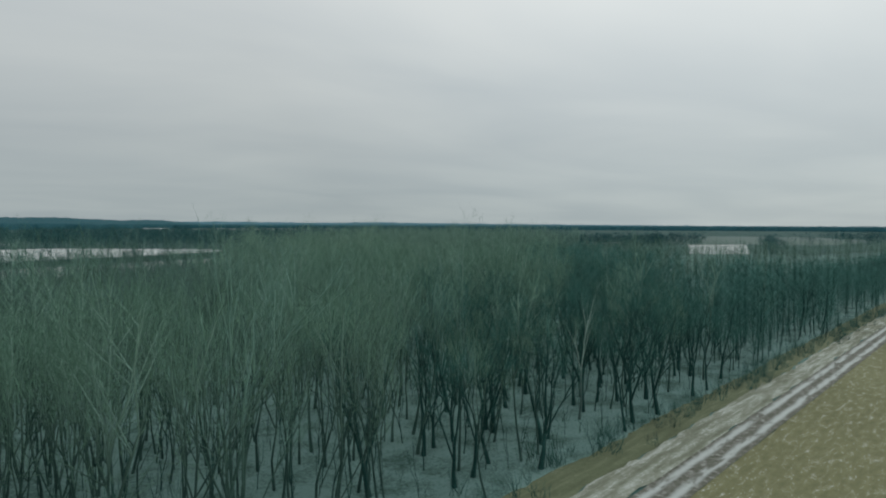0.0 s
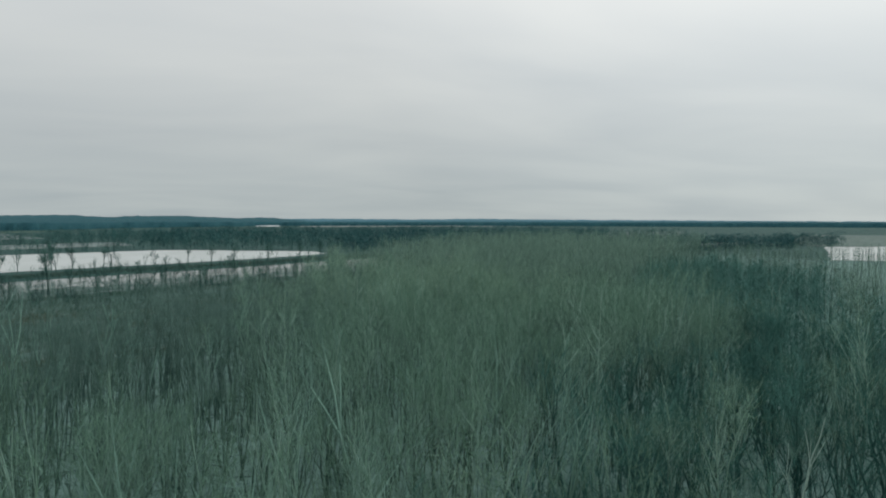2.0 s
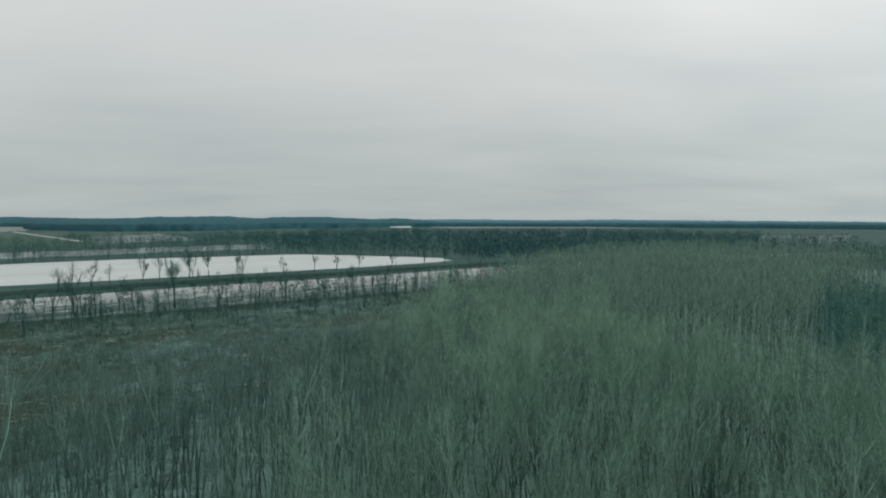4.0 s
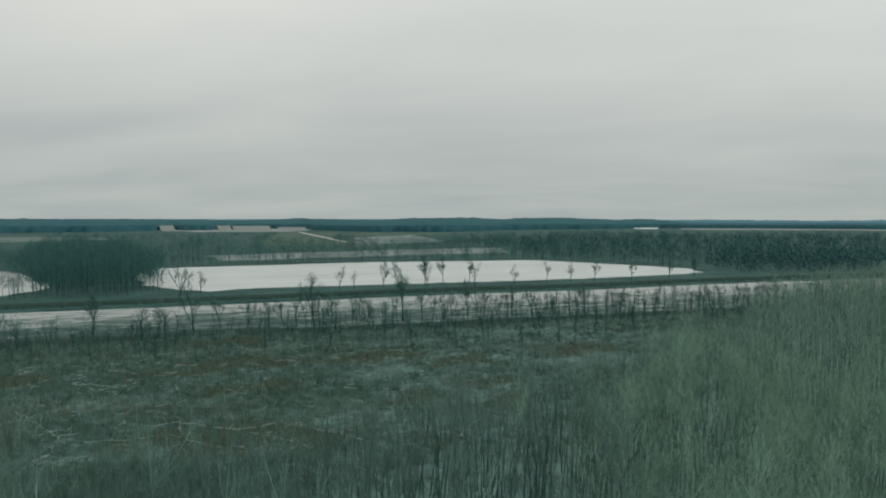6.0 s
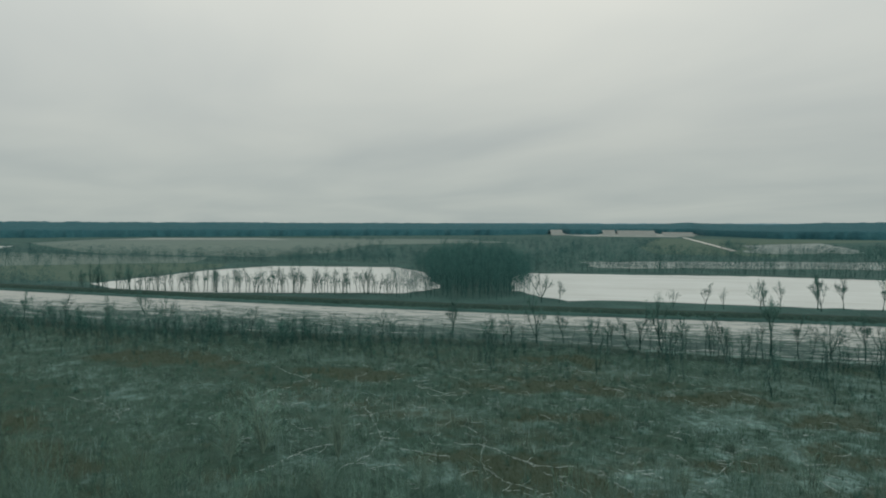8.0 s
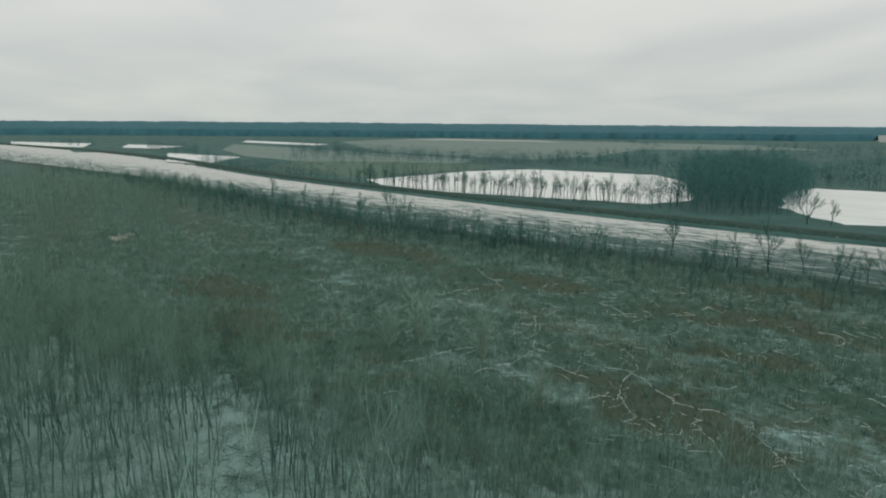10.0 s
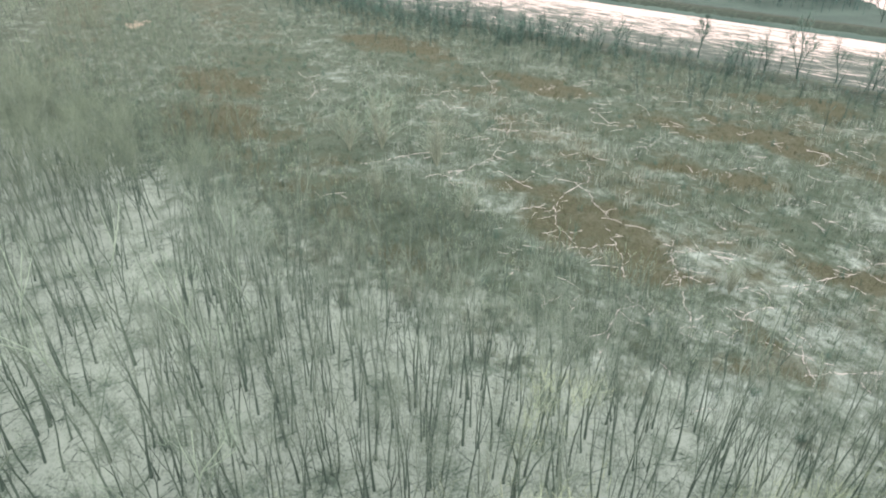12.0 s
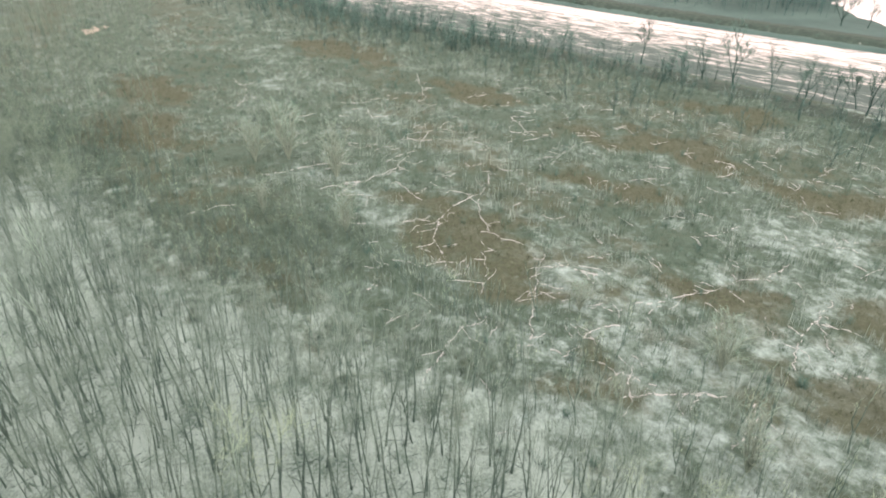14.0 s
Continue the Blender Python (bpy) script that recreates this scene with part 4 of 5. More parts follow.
for i in np.nonzero(single)[0]:
    key = "grey" if marshside[i] or west[i] else "pale" if kinds.random() < (0.3 if 4 < wy[i] < 40 else 0.12) and not (wx[i] > 8 and spreading[i]) else "broad" if spreading[i] else "young" if young[i] else "slim"
    pick = masters[key][kinds.integers(len(masters[key]))]
    plant(pick, wx[i], wy[i], kinds.uniform(0.76, 1.12), kinds.uniform(0, 360), kinds.normal(0, 2.2, 2))
for x, y, sc in ((-2, 12, 1.05), (1, 25, 0.95), (-20, 34, 1.0), (-30, 40, 1.05), (-25, 47, 0.95), (-15, 39, 0.9), (-38, 45, 1.0), (-41, 56, 1.0), (-34, 59, 0.9), (-26, 57, 1.05), (-13, 58, 0.95), (-31, 52, 0.9), (-47, 52, 0.95)):
    plant(masters["pale"][int(x) % 4], x, y, sc, 40 * x)

w, cr = forked_tree(401, 15.5, 0.15, 0.36, 0.42, (2, 2, 2), 8, 0.012, 0.09)
top = tagged(new("birch_tree"), "lone white-barked bare tree near the field edge", "tree")
part("trunk", w.mesh("trunk", BIRCH_BARK), top)
part("crown", cr.mesh("crown", PALE_TWIG), top)
plant([top, 0], 27, 10.5, 1.0, 30)


def grove(label, spots_x, spots_y, shapes, wood_m, twig_m, seed, lo, hi, ground=True, name="poplar_wood", lean=0.04, fade=False, dome=None):
    """Many alike trees as one stand: a mesh of trunks and a mesh of crowns."""
    rg = np.random.default_rng(seed)
    n = len(spots_x)
    which, sc, tn, ln = rg.integers(0, len(shapes), n), rg.uniform(lo, hi, n), rg.uniform(0, 6.283, n), rg.normal(0, lean, (n, 2))
    z = ground_height(spots_x, spots_y) - 0.05 if ground else np.zeros(n) - 0.05
    if fade:
        sc = sc * np.where(spots_y < 1.15 * spots_x + 30, np.interp(spots_x, (90, 170), (1.0, 0.72)), 1.1)
        sc = sc * np.interp(spots_x, (-230, -110), (0.5, 1.0))
    if dome is not None:
        sc = sc * (0.68 + 0.32 * smooth(gap(spots_x, spots_y, dome, True) / 20)) * (1 + 0.22 * fbm(spots_x, spots_y, 30, 91))
    if ground:
        sc = sc * (1 + 0.10 * fbm(spots_x, spots_y, 17, 93, 2))
    top = tagged(new(name), label, "wood", kind="stuff")
    for piece, k2, material in (("trunks", 0, wood_m), ("crowns", 1, twig_m)):
        soup = Soup()
        for k in range(len(shapes)):
            s = which == k
            if s.any():
                soup.add(*copies(shapes[k][k2].arrays(), np.column_stack([spots_x[s], spots_y[s], z[s]]), sc[s], tn[s], ln[s]))
        if soup.v:
            tagged(part(piece, soup.mesh(name + "_" + piece, material), top), kind="stuff")
    return top


m0 = near & ~single & young & ~dusky & ~marshside
grove("dense stand of young poplars with light grey twigs", wx[m0], wy[m0], SLIM, LIGHT_BARK, LIGHT_TWIG, 30, 0.72, 1.08)
m1 = near & ~single & ~spreading & ~young & ~dusky & ~west & ~marshside
m6 = near & ~single & marshside & ~west
grove("stand of thin grey poplars on snowy ground beside the marsh", wx[m6], wy[m6], GREYS, GREY_BARK, GREY_TWIG, 37, 0.68, 1.1)
grove("dense stand of bare slender poplars on snowy ground", wx[m1], wy[m1], SLIM, BARK, TWIG, 31, 0.72, 1.14)
m7 = near & ~single & west & (wx > -62) & (wy > 18)
grove("open stand of thin grey poplars over pale snow", wx[m7], wy[m7], GREYS, GREY_BARK, GREY_TWIG, 38, 0.7, 1.1)
m5 = near & ~single & west & ~((wx > -62) & (wy > 18))
grove("stand of bare poplars with dull brown twigs beside the marsh", wx[m5], wy[m5], SLIM[3:] + SLIM[:2], GREY_BARK, WEST_TWIG, 36, 0.68, 1.1)
m2 = near & ~single & spreading
grove("belt of spreading bare trees along the field", wx[m2], wy[m2], BROAD, EDGE_BARK, EDGE_TWIG, 32, 0.70, 1.05)


def far_tree(seed, height, rods, radius, lo=0.3, spread=0.6):
    """A bare tree for a distance: a trunk with strong rods for limbs, longest at the middle of a rounded crown."""
    rg = np.random.default_rng(seed)
    wood_, crown_ = Soup(), Soup()
    top = np.array([*rg.normal(0, 0.4, 2), height])
    tube(wood_, [np.zeros(3), top * 0.5 + np.array([*rg.normal(0, 0.25, 2), 0]), top], [0.006 * height, 0.004 * height, 0.015], 3)
    for _ in range(rods):
        u = lo + (0.88 - lo) * rg.random()
        w = (u - lo) / (0.88 - lo)
        az, ln = rg.uniform(0, 6.283), height * (0.15 + 0.20 * math.sin(3.1 * min(1.0, w * 0.75 + 0.25))) * rg.uniform(0.6, 1.15)
        spike(crown_, top * u, np.array([math.cos(az) * spread, math.sin(az) * spread, rg.uniform(0.55, 1.3)]), ln, radius * rg.uniform(0.5, 1.0))
    return wood_, crown_


def fuzzy_tree(seed, height, sprays, radius, lo=0.22, width=0.27, rise=0.9):
    """A bare tree seen far off: a slim trunk and a rounded haze of rising sprays of twigs."""
    rg = np.random.default_rng(seed)
    wood_, crown_ = Soup(), Soup()
    top = np.array([*rg.normal(0, 0.03 * height, 2), 0.9 * height])
    tube(wood_, [np.zeros(3), top * 0.45 + np.array([*rg.normal(0, 0.02 * height, 2), 0]), top], [0.009 * height, 0.006 * height, 0.02], 3)
    for _ in range(sprays):
        u = rg.random()
        az, rr_ = rg.uniform(0, 6.283), width * height * math.sin(3.14 * (0.12 + 0.8 * u)) ** 0.8 * math.sqrt(rg.random()) * 0.8
        out_ = np.array([math.cos(az), math.sin(az), 0.0])
        p = top * (lo + (0.98 - lo) * u) / 0.98 + out_ * rr_
        spike(crown_, p, out_ * rg.uniform(0, 0.8) + np.array([*rg.normal(0, 0.25, 2), rise]), height * rg.uniform(0.10, 0.19), radius * rg.uniform(0.5, 1.1))
    return wood_, crown_


def stem_tree(seed, height, stems, lean=0.3, limbs=11, fine=7, wisp_w=0.03, r=0.012, limb=0.0055):
    """A bare tree of several stems from one foot, with rising limbs and an oval haze of twigs."""
    rg = np.random.default_rng(seed)
    wood_, crown_ = Soup(), Soup()
    for k in range(stems):
        az = rg.uniform(0, 6.283)
        hh, out_ = height * (1.0 if k == 0 else rg.uniform(0.6, 0.97)), rg.uniform(0.0 if k == 0 else 0.3, 1.0) * lean
        t_ = np.linspace(0, 1, 5)
        bend = out_ * hh * (t_ ** 0.75)
        line = np.column_stack([math.cos(az) * bend, math.sin(az) * bend, hh * t_])
        line[1:, :2] += rg.normal(0, 0.018 * height, (4, 2))
        tube(wood_, line, r * height * (1 - 0.9 * t_) * rg.uniform(0.7, 1.1), 4)
        for _ in range(limbs):
            u = rg.uniform(0.14, 0.97)
            i = min(int(u * 4), 3)
            p = line[i] + (line[i + 1] - line[i]) * (u * 4 - i)
            a2, el = rg.uniform(0, 6.283), rg.uniform(0.45, 1.05)
            d = np.array([math.cos(a2) * math.cos(el), math.sin(a2) * math.cos(el), math.sin(el)])
            ln = height * (0.13 + 0.34 * (1.02 - u)) * rg.uniform(0.7, 1.2)
            spike(wood_, p, d, ln, limb * height)
            for _ in range(fine):
                q = p + d * ln * rg.uniform(0.3, 1.0)
                wisp(crown_, q, d * 0.6 + rg.normal(0, 0.45, 3) + np.array([0, 0, 0.4]), height * rg.uniform(0.07, 0.16), wisp_w)
    return wood_, crown_


LOW = [far_tree(60 + k, 17.5, 14, 0.062, 0.25, 0.7) for k in range(5)]
m3 = ~near & thin & ~spreading & ~dusky
grove("far part of the bare poplar wood", wx[m3], wy[m3], LOW, BARK, OLIVE_TWIG, 33, 0.78, 1.1, fade=True)
m4 = ~near & spreading
BELT = [far_tree(66 + k, 16.0, 60, 0.06, 0.12, 1.1) for k in range(4)]
grove("far belt of dark bare trees along the field", wx[m4], wy[m4], BELT, EDGE_BARK, EDGE_TWIG, 34, 0.72, 1.04, fade=True)

m9 = dusky & ~single & ~spreading & (near | thin) & (np.random.default_rng(28).random(len(wx)) < 0.8)
grove("dusky stand of dark-twigged bare trees in the wood", wx[m9], wy[m9], BELT, EDGE_BARK, EDGE_TWIG, 29, 0.74, 1.02)

# undergrowth in the wood
ux, uy = scatter([(-64, 40), (-40, -22), (9, -4), (90, 33), (70, 60), (0, 110), (-24, 100)], 3.2, 17)
UNDER = [bush(70 + k, 2.2, 7, 0.45, 0.014) for k in range(4)]


def thicket(name, label, xs, ys, shapes, material, seed, lo, hi, ground=True):
    rg = np.random.default_rng(seed)
    which, sc, tn = rg.integers(0, len(shapes), len(xs)), rg.uniform(lo, hi, len(xs)), rg.uniform(0, 6.283, len(xs))
    z = ground_height(xs, ys) if ground else np.zeros(len(xs))
    soup = Soup()
    for k in range(len(shapes)):
        s = which == k
        if s.any():
            soup.add(*copies(shapes[k].arrays(), np.column_stack([xs[s], ys[s], z[s]]), sc[s], tn[s]))
    return tagged(new(name, soup.mesh(name, material)), label, "undergrowth", kind="stuff")


pick = np.random.default_rng(2).random(len(ux)) < np.where(gap(ux, uy, EDGE_WOOD) < 26, 0.65, 0.5)
thicket("undergrowth", "thin bare saplings and brush under the poplars", ux[pick], uy[pick], UNDER, SHRUB, 5, 0.5, 1.5)


ex, ey = resample([(-60, -34), (9, -4), (148, 54), (420, 160)], 1.1).T
er = np.random.default_rng(12)
ex, ey = ex + er.normal(0.2, 1.3, len(ex)), ey + er.normal(-0.2, 1.3, len(ey))
thicket("edge_scrub", "dark tangled brush along the edge of the wood", ex, ey, [bush(76 + k, 2.4, 14, 0.8, 0.02) for k in range(4)], DARK_TWIG, 6, 0.4, 1.5)


sx, sy = scatter([(-40, -24), (9, -3), (110, 40), (95, 70), (10, 30), (-30, 10)], 4.2, 19)
SAPLING = [bare_tree(130 + k, 7.5, 0.045, 8, 3, 0.2, 0.55, 0.28, forks=1, twig_r=0.018, sides=3, curved=False) for k in range(4)]
grove("thin dark saplings under the taller trees", sx, sy, SAPLING, DARK_BARK, DARK_TWIG, 35, 0.4, 1.1, name="sapling_stand")


def fallen_log(x, y, turn, length, radius, seed):
    """A windfallen trunk lying on the ground with a few broken branches."""
    rg = np.random.default_rng(seed)
    top = tagged(new("fallen_log"), "fallen bare trunk lying on the snowy forest floor", "log", "fallen logs")
    body = Soup()
    s = np.linspace(0, 1, 7)
    line = np.column_stack([s * length, rg.normal(0, 0.12, 7), np.full(7, radius * 0.8)])
    tube(body, line, radius * (1 - 0.7 * s), 6)
    part("trunk", body.mesh("log", GREY_BARK), top)
    for k in range(6):
        stub = Soup()
        spike(stub, line[1 + k], np.array([rg.uniform(0.2, 1), rg.normal(0, 0.8), rg.uniform(0.1, 0.8)]), rg.uniform(0.6, 2.0), 0.025)
        part("branch", stub.mesh("log_branch", GREY_BARK), top)
    top.matrix_world = pose(x, y, float(ground_height(np.array([x]), np.array([y]))[0]), 0, 0, turn)


for k, (x, y, turn, ln) in enumerate(((-31, 67, 88, 7), (-31.5, 70, 70, 5), (-36, 65, 115, 6), (-24, 58, 75, 6), (-43, 78, 60, 5), (-22, 50, 150, 6), (-18, 72, 10, 6))):
    fallen_log(x, y, turn, ln, 0.08 + 0.008 * (k % 4), 90 + k)

# dead branches strewn over the floor of the wood
dx_, dy_ = scatter([(-70, 40), (-40, 20), (-5, 40), (-5, 90), (-20, 104), (-45, 70)], 1.5, 29)
dr = np.random.default_rng(30)
sticks = Soup()
for x, y, z in zip(dx_, dy_, ground_height(dx_, dy_)):
    az = dr.uniform(0, 6.283)
    d = np.array([math.cos(az), math.sin(az), dr.uniform(0.0, 0.12)])
    ln = dr.uniform(0.8, 4.0)
    spike(sticks, np.array([x, y, z + 0.05]), d, ln, dr.uniform(0.02, 0.05))
    for _ in range(2):
        spike(sticks, np.array([x, y, z + 0.05]) + d * ln * dr.uniform(0.2, 0.7), d + np.array([*dr.normal(0, 0.7, 2), dr.uniform(0, 0.4)]), ln * 0.35, 0.014)
tagged(new("deadwood", sticks.mesh("deadwood", DARK_BARK)), "dead branches lying on the snowy forest floor", "branches", kind="stuff")

# ---- marsh growth ----
# bare sandy spot in the western marsh
us_, vs_ = np.meshgrid(np.linspace(0, 2 * math.pi, 41), np.linspace(0, 1, 5))
reach_ = vs_ * (1 + 0.22 * np.sin(3 * us_ + 1) + 0.12 * np.sin(7 * us_))
px_, py_ = -230 + 8.5 * reach_ * np.cos(us_), -14 + 4.2 * reach_ * np.sin(us_)
pix = np.arange(us_.size).reshape(us_.shape)
pq = np.stack([pix[:-1, :-1], pix[1:, :-1], pix[1:, 1:], pix[:-1, 1:]], -1).reshape(-1, 4)
pv = np.stack([px_, py_, ground_height(px_, py_) + 0.12 - 0.25 * vs_ ** 6], -1).reshape(-1, 3)
SAND = field_mat("bare_sand", ((0.34, (0.19, 0.20, 0.165)), (0.5, (0.265, 0.275, 0.235)), (0.66, (0.33, 0.34, 0.30))), 0.6)
tagged(new("sand_patch", raw_mesh("sand_patch", pv, np.zeros((0, 3), int), pq, SAND)), "bare patch of pale sand in the marsh", "sand", kind="structure")

mx, my = scatter(MARSH, 1.25, 21)
rg = np.random.default_rng(22)
from_wood = gap(mx, my, WOOD, True)
river_d = gap(mx, my, NEAR_EDGE)
view = (mx > -260) & (my > -30) & (river_d > 5)
brown = spots(mx, my, SEDGES) + 0.35 * fbm(mx, my, 6, 8)
white = spots(mx, my, SNOWS) - spots(mx, my, DARKS) + 0.5 * fbm(mx, my, 30, 9)
dist = np.hypot(mx - 16, my - 85)
dens = np.clip(1.3 - dist / 260, 0.22, 1)
TUFT = [blades(100 + k, 0.8, 11, 0.7, 0.03) for k in range(5)]
STALKS = [blades(105 + k, 1.15, 12, 0.22, 0.034) for k in range(5)]
PALE_STEM = twigs("pale_dead_stems", (0.107, 0.187, 0.169), (0.192, 0.305, 0.280), (0.321, 0.461, 0.436))
s1 = view & (brown > 0.45) & (rg.random(len(mx)) < dens * 0.9)
thicket("sedge", "rusty brown sedge tufts in the marsh", mx[s1], my[s1], TUFT, RUST, 51, 0.5, 1.2)
s2 = view & (brown <= 0.45) & (white > -0.1) & (rg.random(len(mx)) < dens * 0.38)
thicket("reeds", "pale dead stems standing in the snowy marsh", mx[s2], my[s2], [blades(110 + k, 1.5, 10, 0.22, 0.028) for k in range(5)], PALE_STEM, 52, 0.6, 1.5)
s3 = view & (brown <= 0.45) & (white <= 0.45) & (rg.random(len(mx)) < dens * 0.5)
thicket("marsh_grass", "dull grey-green dead grass tussocks", mx[s3], my[s3], STALKS, SHRUB, 53, 0.6, 1.4)
s4 = view & (rg.random(len(mx)) < 0.012 + 0.04 * (white < -0.4))
SCRUB = [bush(120 + k, 2.6, 16, 0.7, 0.022) for k in range(4)]
thicket("marsh_scrub", "low dark bare willow scrub in the marsh", mx[s4], my[s4], SCRUB, DARK_TWIG, 54, 0.4, 1.1)
# young pale saplings where wood and marsh meet
s5 = view & (from_wood < 22) & (rg.random(len(mx)) < np.where(mx > -50, 0.10, 0.075))
grove("young thin poplars at the edge of the marsh", mx[s5], my[s5], SAPLING, LIGHT_BARK, LIGHT_TWIG, 55, 0.5, 1.15, name="sapling_stand")

# dark willow thickets where the wood gives way to the marsh
tx, ty = scatter([(-59, 88), (-69, 86), (-75, 75), (-75, 63), (-94, 40), (-86, 34), (-64, 57), (-55, 66), (-53, 78)], 2.2, 41, 0.9)
grove("dark tangle of young willows at the edge of the marsh", tx, ty, [stem_tree(340 + k, 5.0, 3, 0.45, 6, 6, 0.02, 0.010) for k in range(4)], GREY_BARK, WEST_TWIG, 42, 0.4, 1.0, name="willow_thicket", lean=0.1)
tx, ty = scatter([(-95, 17), (-91, 33), (-103, 45), (-124, 34), (-121, 13)], 2.4, 43, 0.9)
grove("dark brush of young willows beside the wood", tx, ty, [stem_tree(346 + k, 4.2, 3, 0.5, 6, 6, 0.022, 0.010) for k in range(4)], GREY_BARK, SHRUB, 44, 0.5, 1.1, name="willow_thicket", lean=0.1)
shrub_mesh = [bush(350 + k, 1.7, 40, 0.9, 0.02).mesh("shrub", DARK_TWIG) for k in range(2)]
for k, (x, y, sc) in enumerate(((-30, 131, 1.2), (-28, 106, 1.0), (-40, 100, 0.9), (-22, 107, 0.9), (-31, 128, 0.8))):
    ob = tagged(new("shrub", shrub_mesh[k % 2]), "low dark bare shrub among pale marsh reeds", "shrub", "shrubs in the marsh")
    ob.matrix_world = pose(x, y, float(ground_height(np.array([x]), np.array([y]))[0]), 0, 0, 80 * k) @ Matrix.Scale(sc, 4)

# pale many-stemmed young poplars standing clear in the marsh
YOUNG_BARK = bark("pale_green_bark", (0.115, 0.185, 0.152), (0.180, 0.270, 0.225), (0.150, 0.235, 0.195))
fan = []
for k in range(2):
    w, cr = stem_tree(320 + k, 10.5, 14, 0.26, 6, 5, 0.026, 0.012, 0.0055)
    top = tagged(new("young_poplar"), "pale young poplar with many upright stems in the marsh", "tree", "young poplars in the marsh")
    part("trunk", w.mesh("trunk", YOUNG_BARK), top)
    part("crown", cr.mesh("crown", PALE_TWIG), top)
    fan.append([top, 0])
for k, (x, y, sc) in enumerate(((-98, 71, 1.15), (-89, 80.5, 1.05), (-97, 65, 0.9), (-68, 83, 0.7), (-75, 70, 0.65), (-33, 124, 0.75), (-24, 137, 0.7), (-12, 153, 0.8), (-45, 112, 0.5), (-20, 120, 0.75))):
    plant(fan[k % 2], x, y, sc, 70 * k)

# young trees spreading into the western marsh
vx, vy = scatter([(-92, 26), (-125, -8), (-250, -50), (-420, -50), (-400, -10), (-270, -5), (-170, 20), (-110, 48)], 5.0, 27)
grove("young bare trees spreading into the marsh", vx, vy, [far_tree(230 + k, 11.0, 26, 0.05, 0.12, 0.8) for k in range(4)], GREY_BARK, WEST_TWIG, 59, 0.4, 1.15, name="young_wood")

# ---- trees along the river ----
bankside = (river_d > 4) & (river_d < 52) & (mx > -560)
s6 = bankside & (rg.random(len(mx)) < np.where(mx > -170, 0.06, 0.10) * np.clip(1.5 - river_d / 40, 0.3, 1) * np.clip(1.2 + mx / 600, 0.35, 1))
grove("dark bare saplings and small trees along the river", mx[s6], my[s6], [stem_tree(240 + k, 8.0, 1 + k % 2, 0.2, 7, 5, 0.04, 0.012, 0.006) for k in range(6)], DARK_BARK, BANK_TWIG, 56, 0.35, 1.2, name="sapling_stand")
s7 = bankside & (river_d < 30) & (rg.random(len(mx)) < np.where(mx > -180, 0.010, 0.025))
s8 = (river_d > 3) & (river_d < 26) & (mx < -140) & (mx > -460) & (rg.random(len(mx)) < 0.062 * np.interp(mx, (-190, -140), (1, 0.3)))
grove("tall dark willow scrub and small trees beside the river", mx[s8], my[s8], [stem_tree(246 + k, 8.5, 2 + k % 2, 0.3, 8, 12, 0.026, 0.013, 0.007) for k in range(4)], DARK_BARK, EDGE_TWIG, 60, 0.3, 0.95, name="willow_thicket", lean=0.08)
thicket("bank_scrub", "dark scrub on the river bank", mx[s7], my[s7], SCRUB, DARK_TWIG, 57, 0.5, 1.7)

BANKTREE = [forked_tree(150 + k, 9.5, (0.14, 0.16, 0.17, 0.12, 0.15, 0.13)[k], (0.34, 0.26, 0.2, 0.42, 0.3, 0.36)[k], (0.42, 0.5, 0.55, 0.36, 0.46, 0.42)[k], (4, 3, 2), 8, 0.032, 0.10, 0.14, 0.022, 0.66, 0.1) for k in range(6)]
bank_masters = []
for w, cr in BANKTREE:
    top = tagged(new("willow_tree"), "bare dark willow leaning on the river bank", "tree", "trees on the river banks")
    part("trunk", w.mesh("trunk", DARK_BARK), top)
    part("crown", cr.mesh("crown", BANK_TWIG), top)
    bank_masters.append([top, 0])
NEAR_TREES = [(-164, 163, 10), (-146, 173, 9.4), (-139, 178, 10.3), (-135, 186, 7.2), (-128, 191, 8.4), (-113, 196, 10.3), (-109, 201, 12.1), (-102, 216, 8.5), (-85, 220, 12.8), (-79, 224, 10.2), (-66, 236, 9.3), (-63, 238, 8.4), (-56, 240, 7.8), (-51, 243, 8.6), (-44, 247, 8.4), (-255, 86, 9.3), (-200, 126, 6.8), (-230, 101, 5.9), (-259, 74, 8.1), (-177, 143, 7)]
MORE_NEAR = [(-122, 194, 7.5), (-105, 206, 8.2), (-118, 197, 7.4), (-95, 212, 7.6), (-72, 228, 8.8), (-60, 232, 8.1), (-31, 252, 8.6), (-14, 263, 8.9), (-2, 270, 8), (15, 282, 8.3), (-190, 130, 8), (-215, 112, 7), (-242, 90, 8), (-280, 62, 8), (-300, 50, 9), (-152, 170, 6), (-22, 258, 7), (30, 300, 9), (-330, 33, 8)]
FAR_TREES = [(-147, 305, 7.5), (-137, 318, 9.9), (-132, 326, 9.5), (-121, 338, 12.8), (-113, 345, 10.9), (-101, 354, 9.9), (-213, 256, 11.3), (-207, 262, 8), (-164, 292, 6.7), (-152, 298, 9), (-94, 342, 11.9), (-117, 332, 10.8), (-36, 387, 8.6), (-16, 402, 8.5), (5, 422, 8.5), (20, 443, 9.3), (-60, 368, 9), (-48, 376, 8), (-75, 355, 7)]
tr = np.random.default_rng(71)
for x, y, h in NEAR_TREES + MORE_NEAR:
    plant(bank_masters[tr.integers(6)], x, y, h * tr.uniform(0.95, 1.35) / 7.8, tr.uniform(0, 360), tr.normal(0, 5, 2), 0.2)
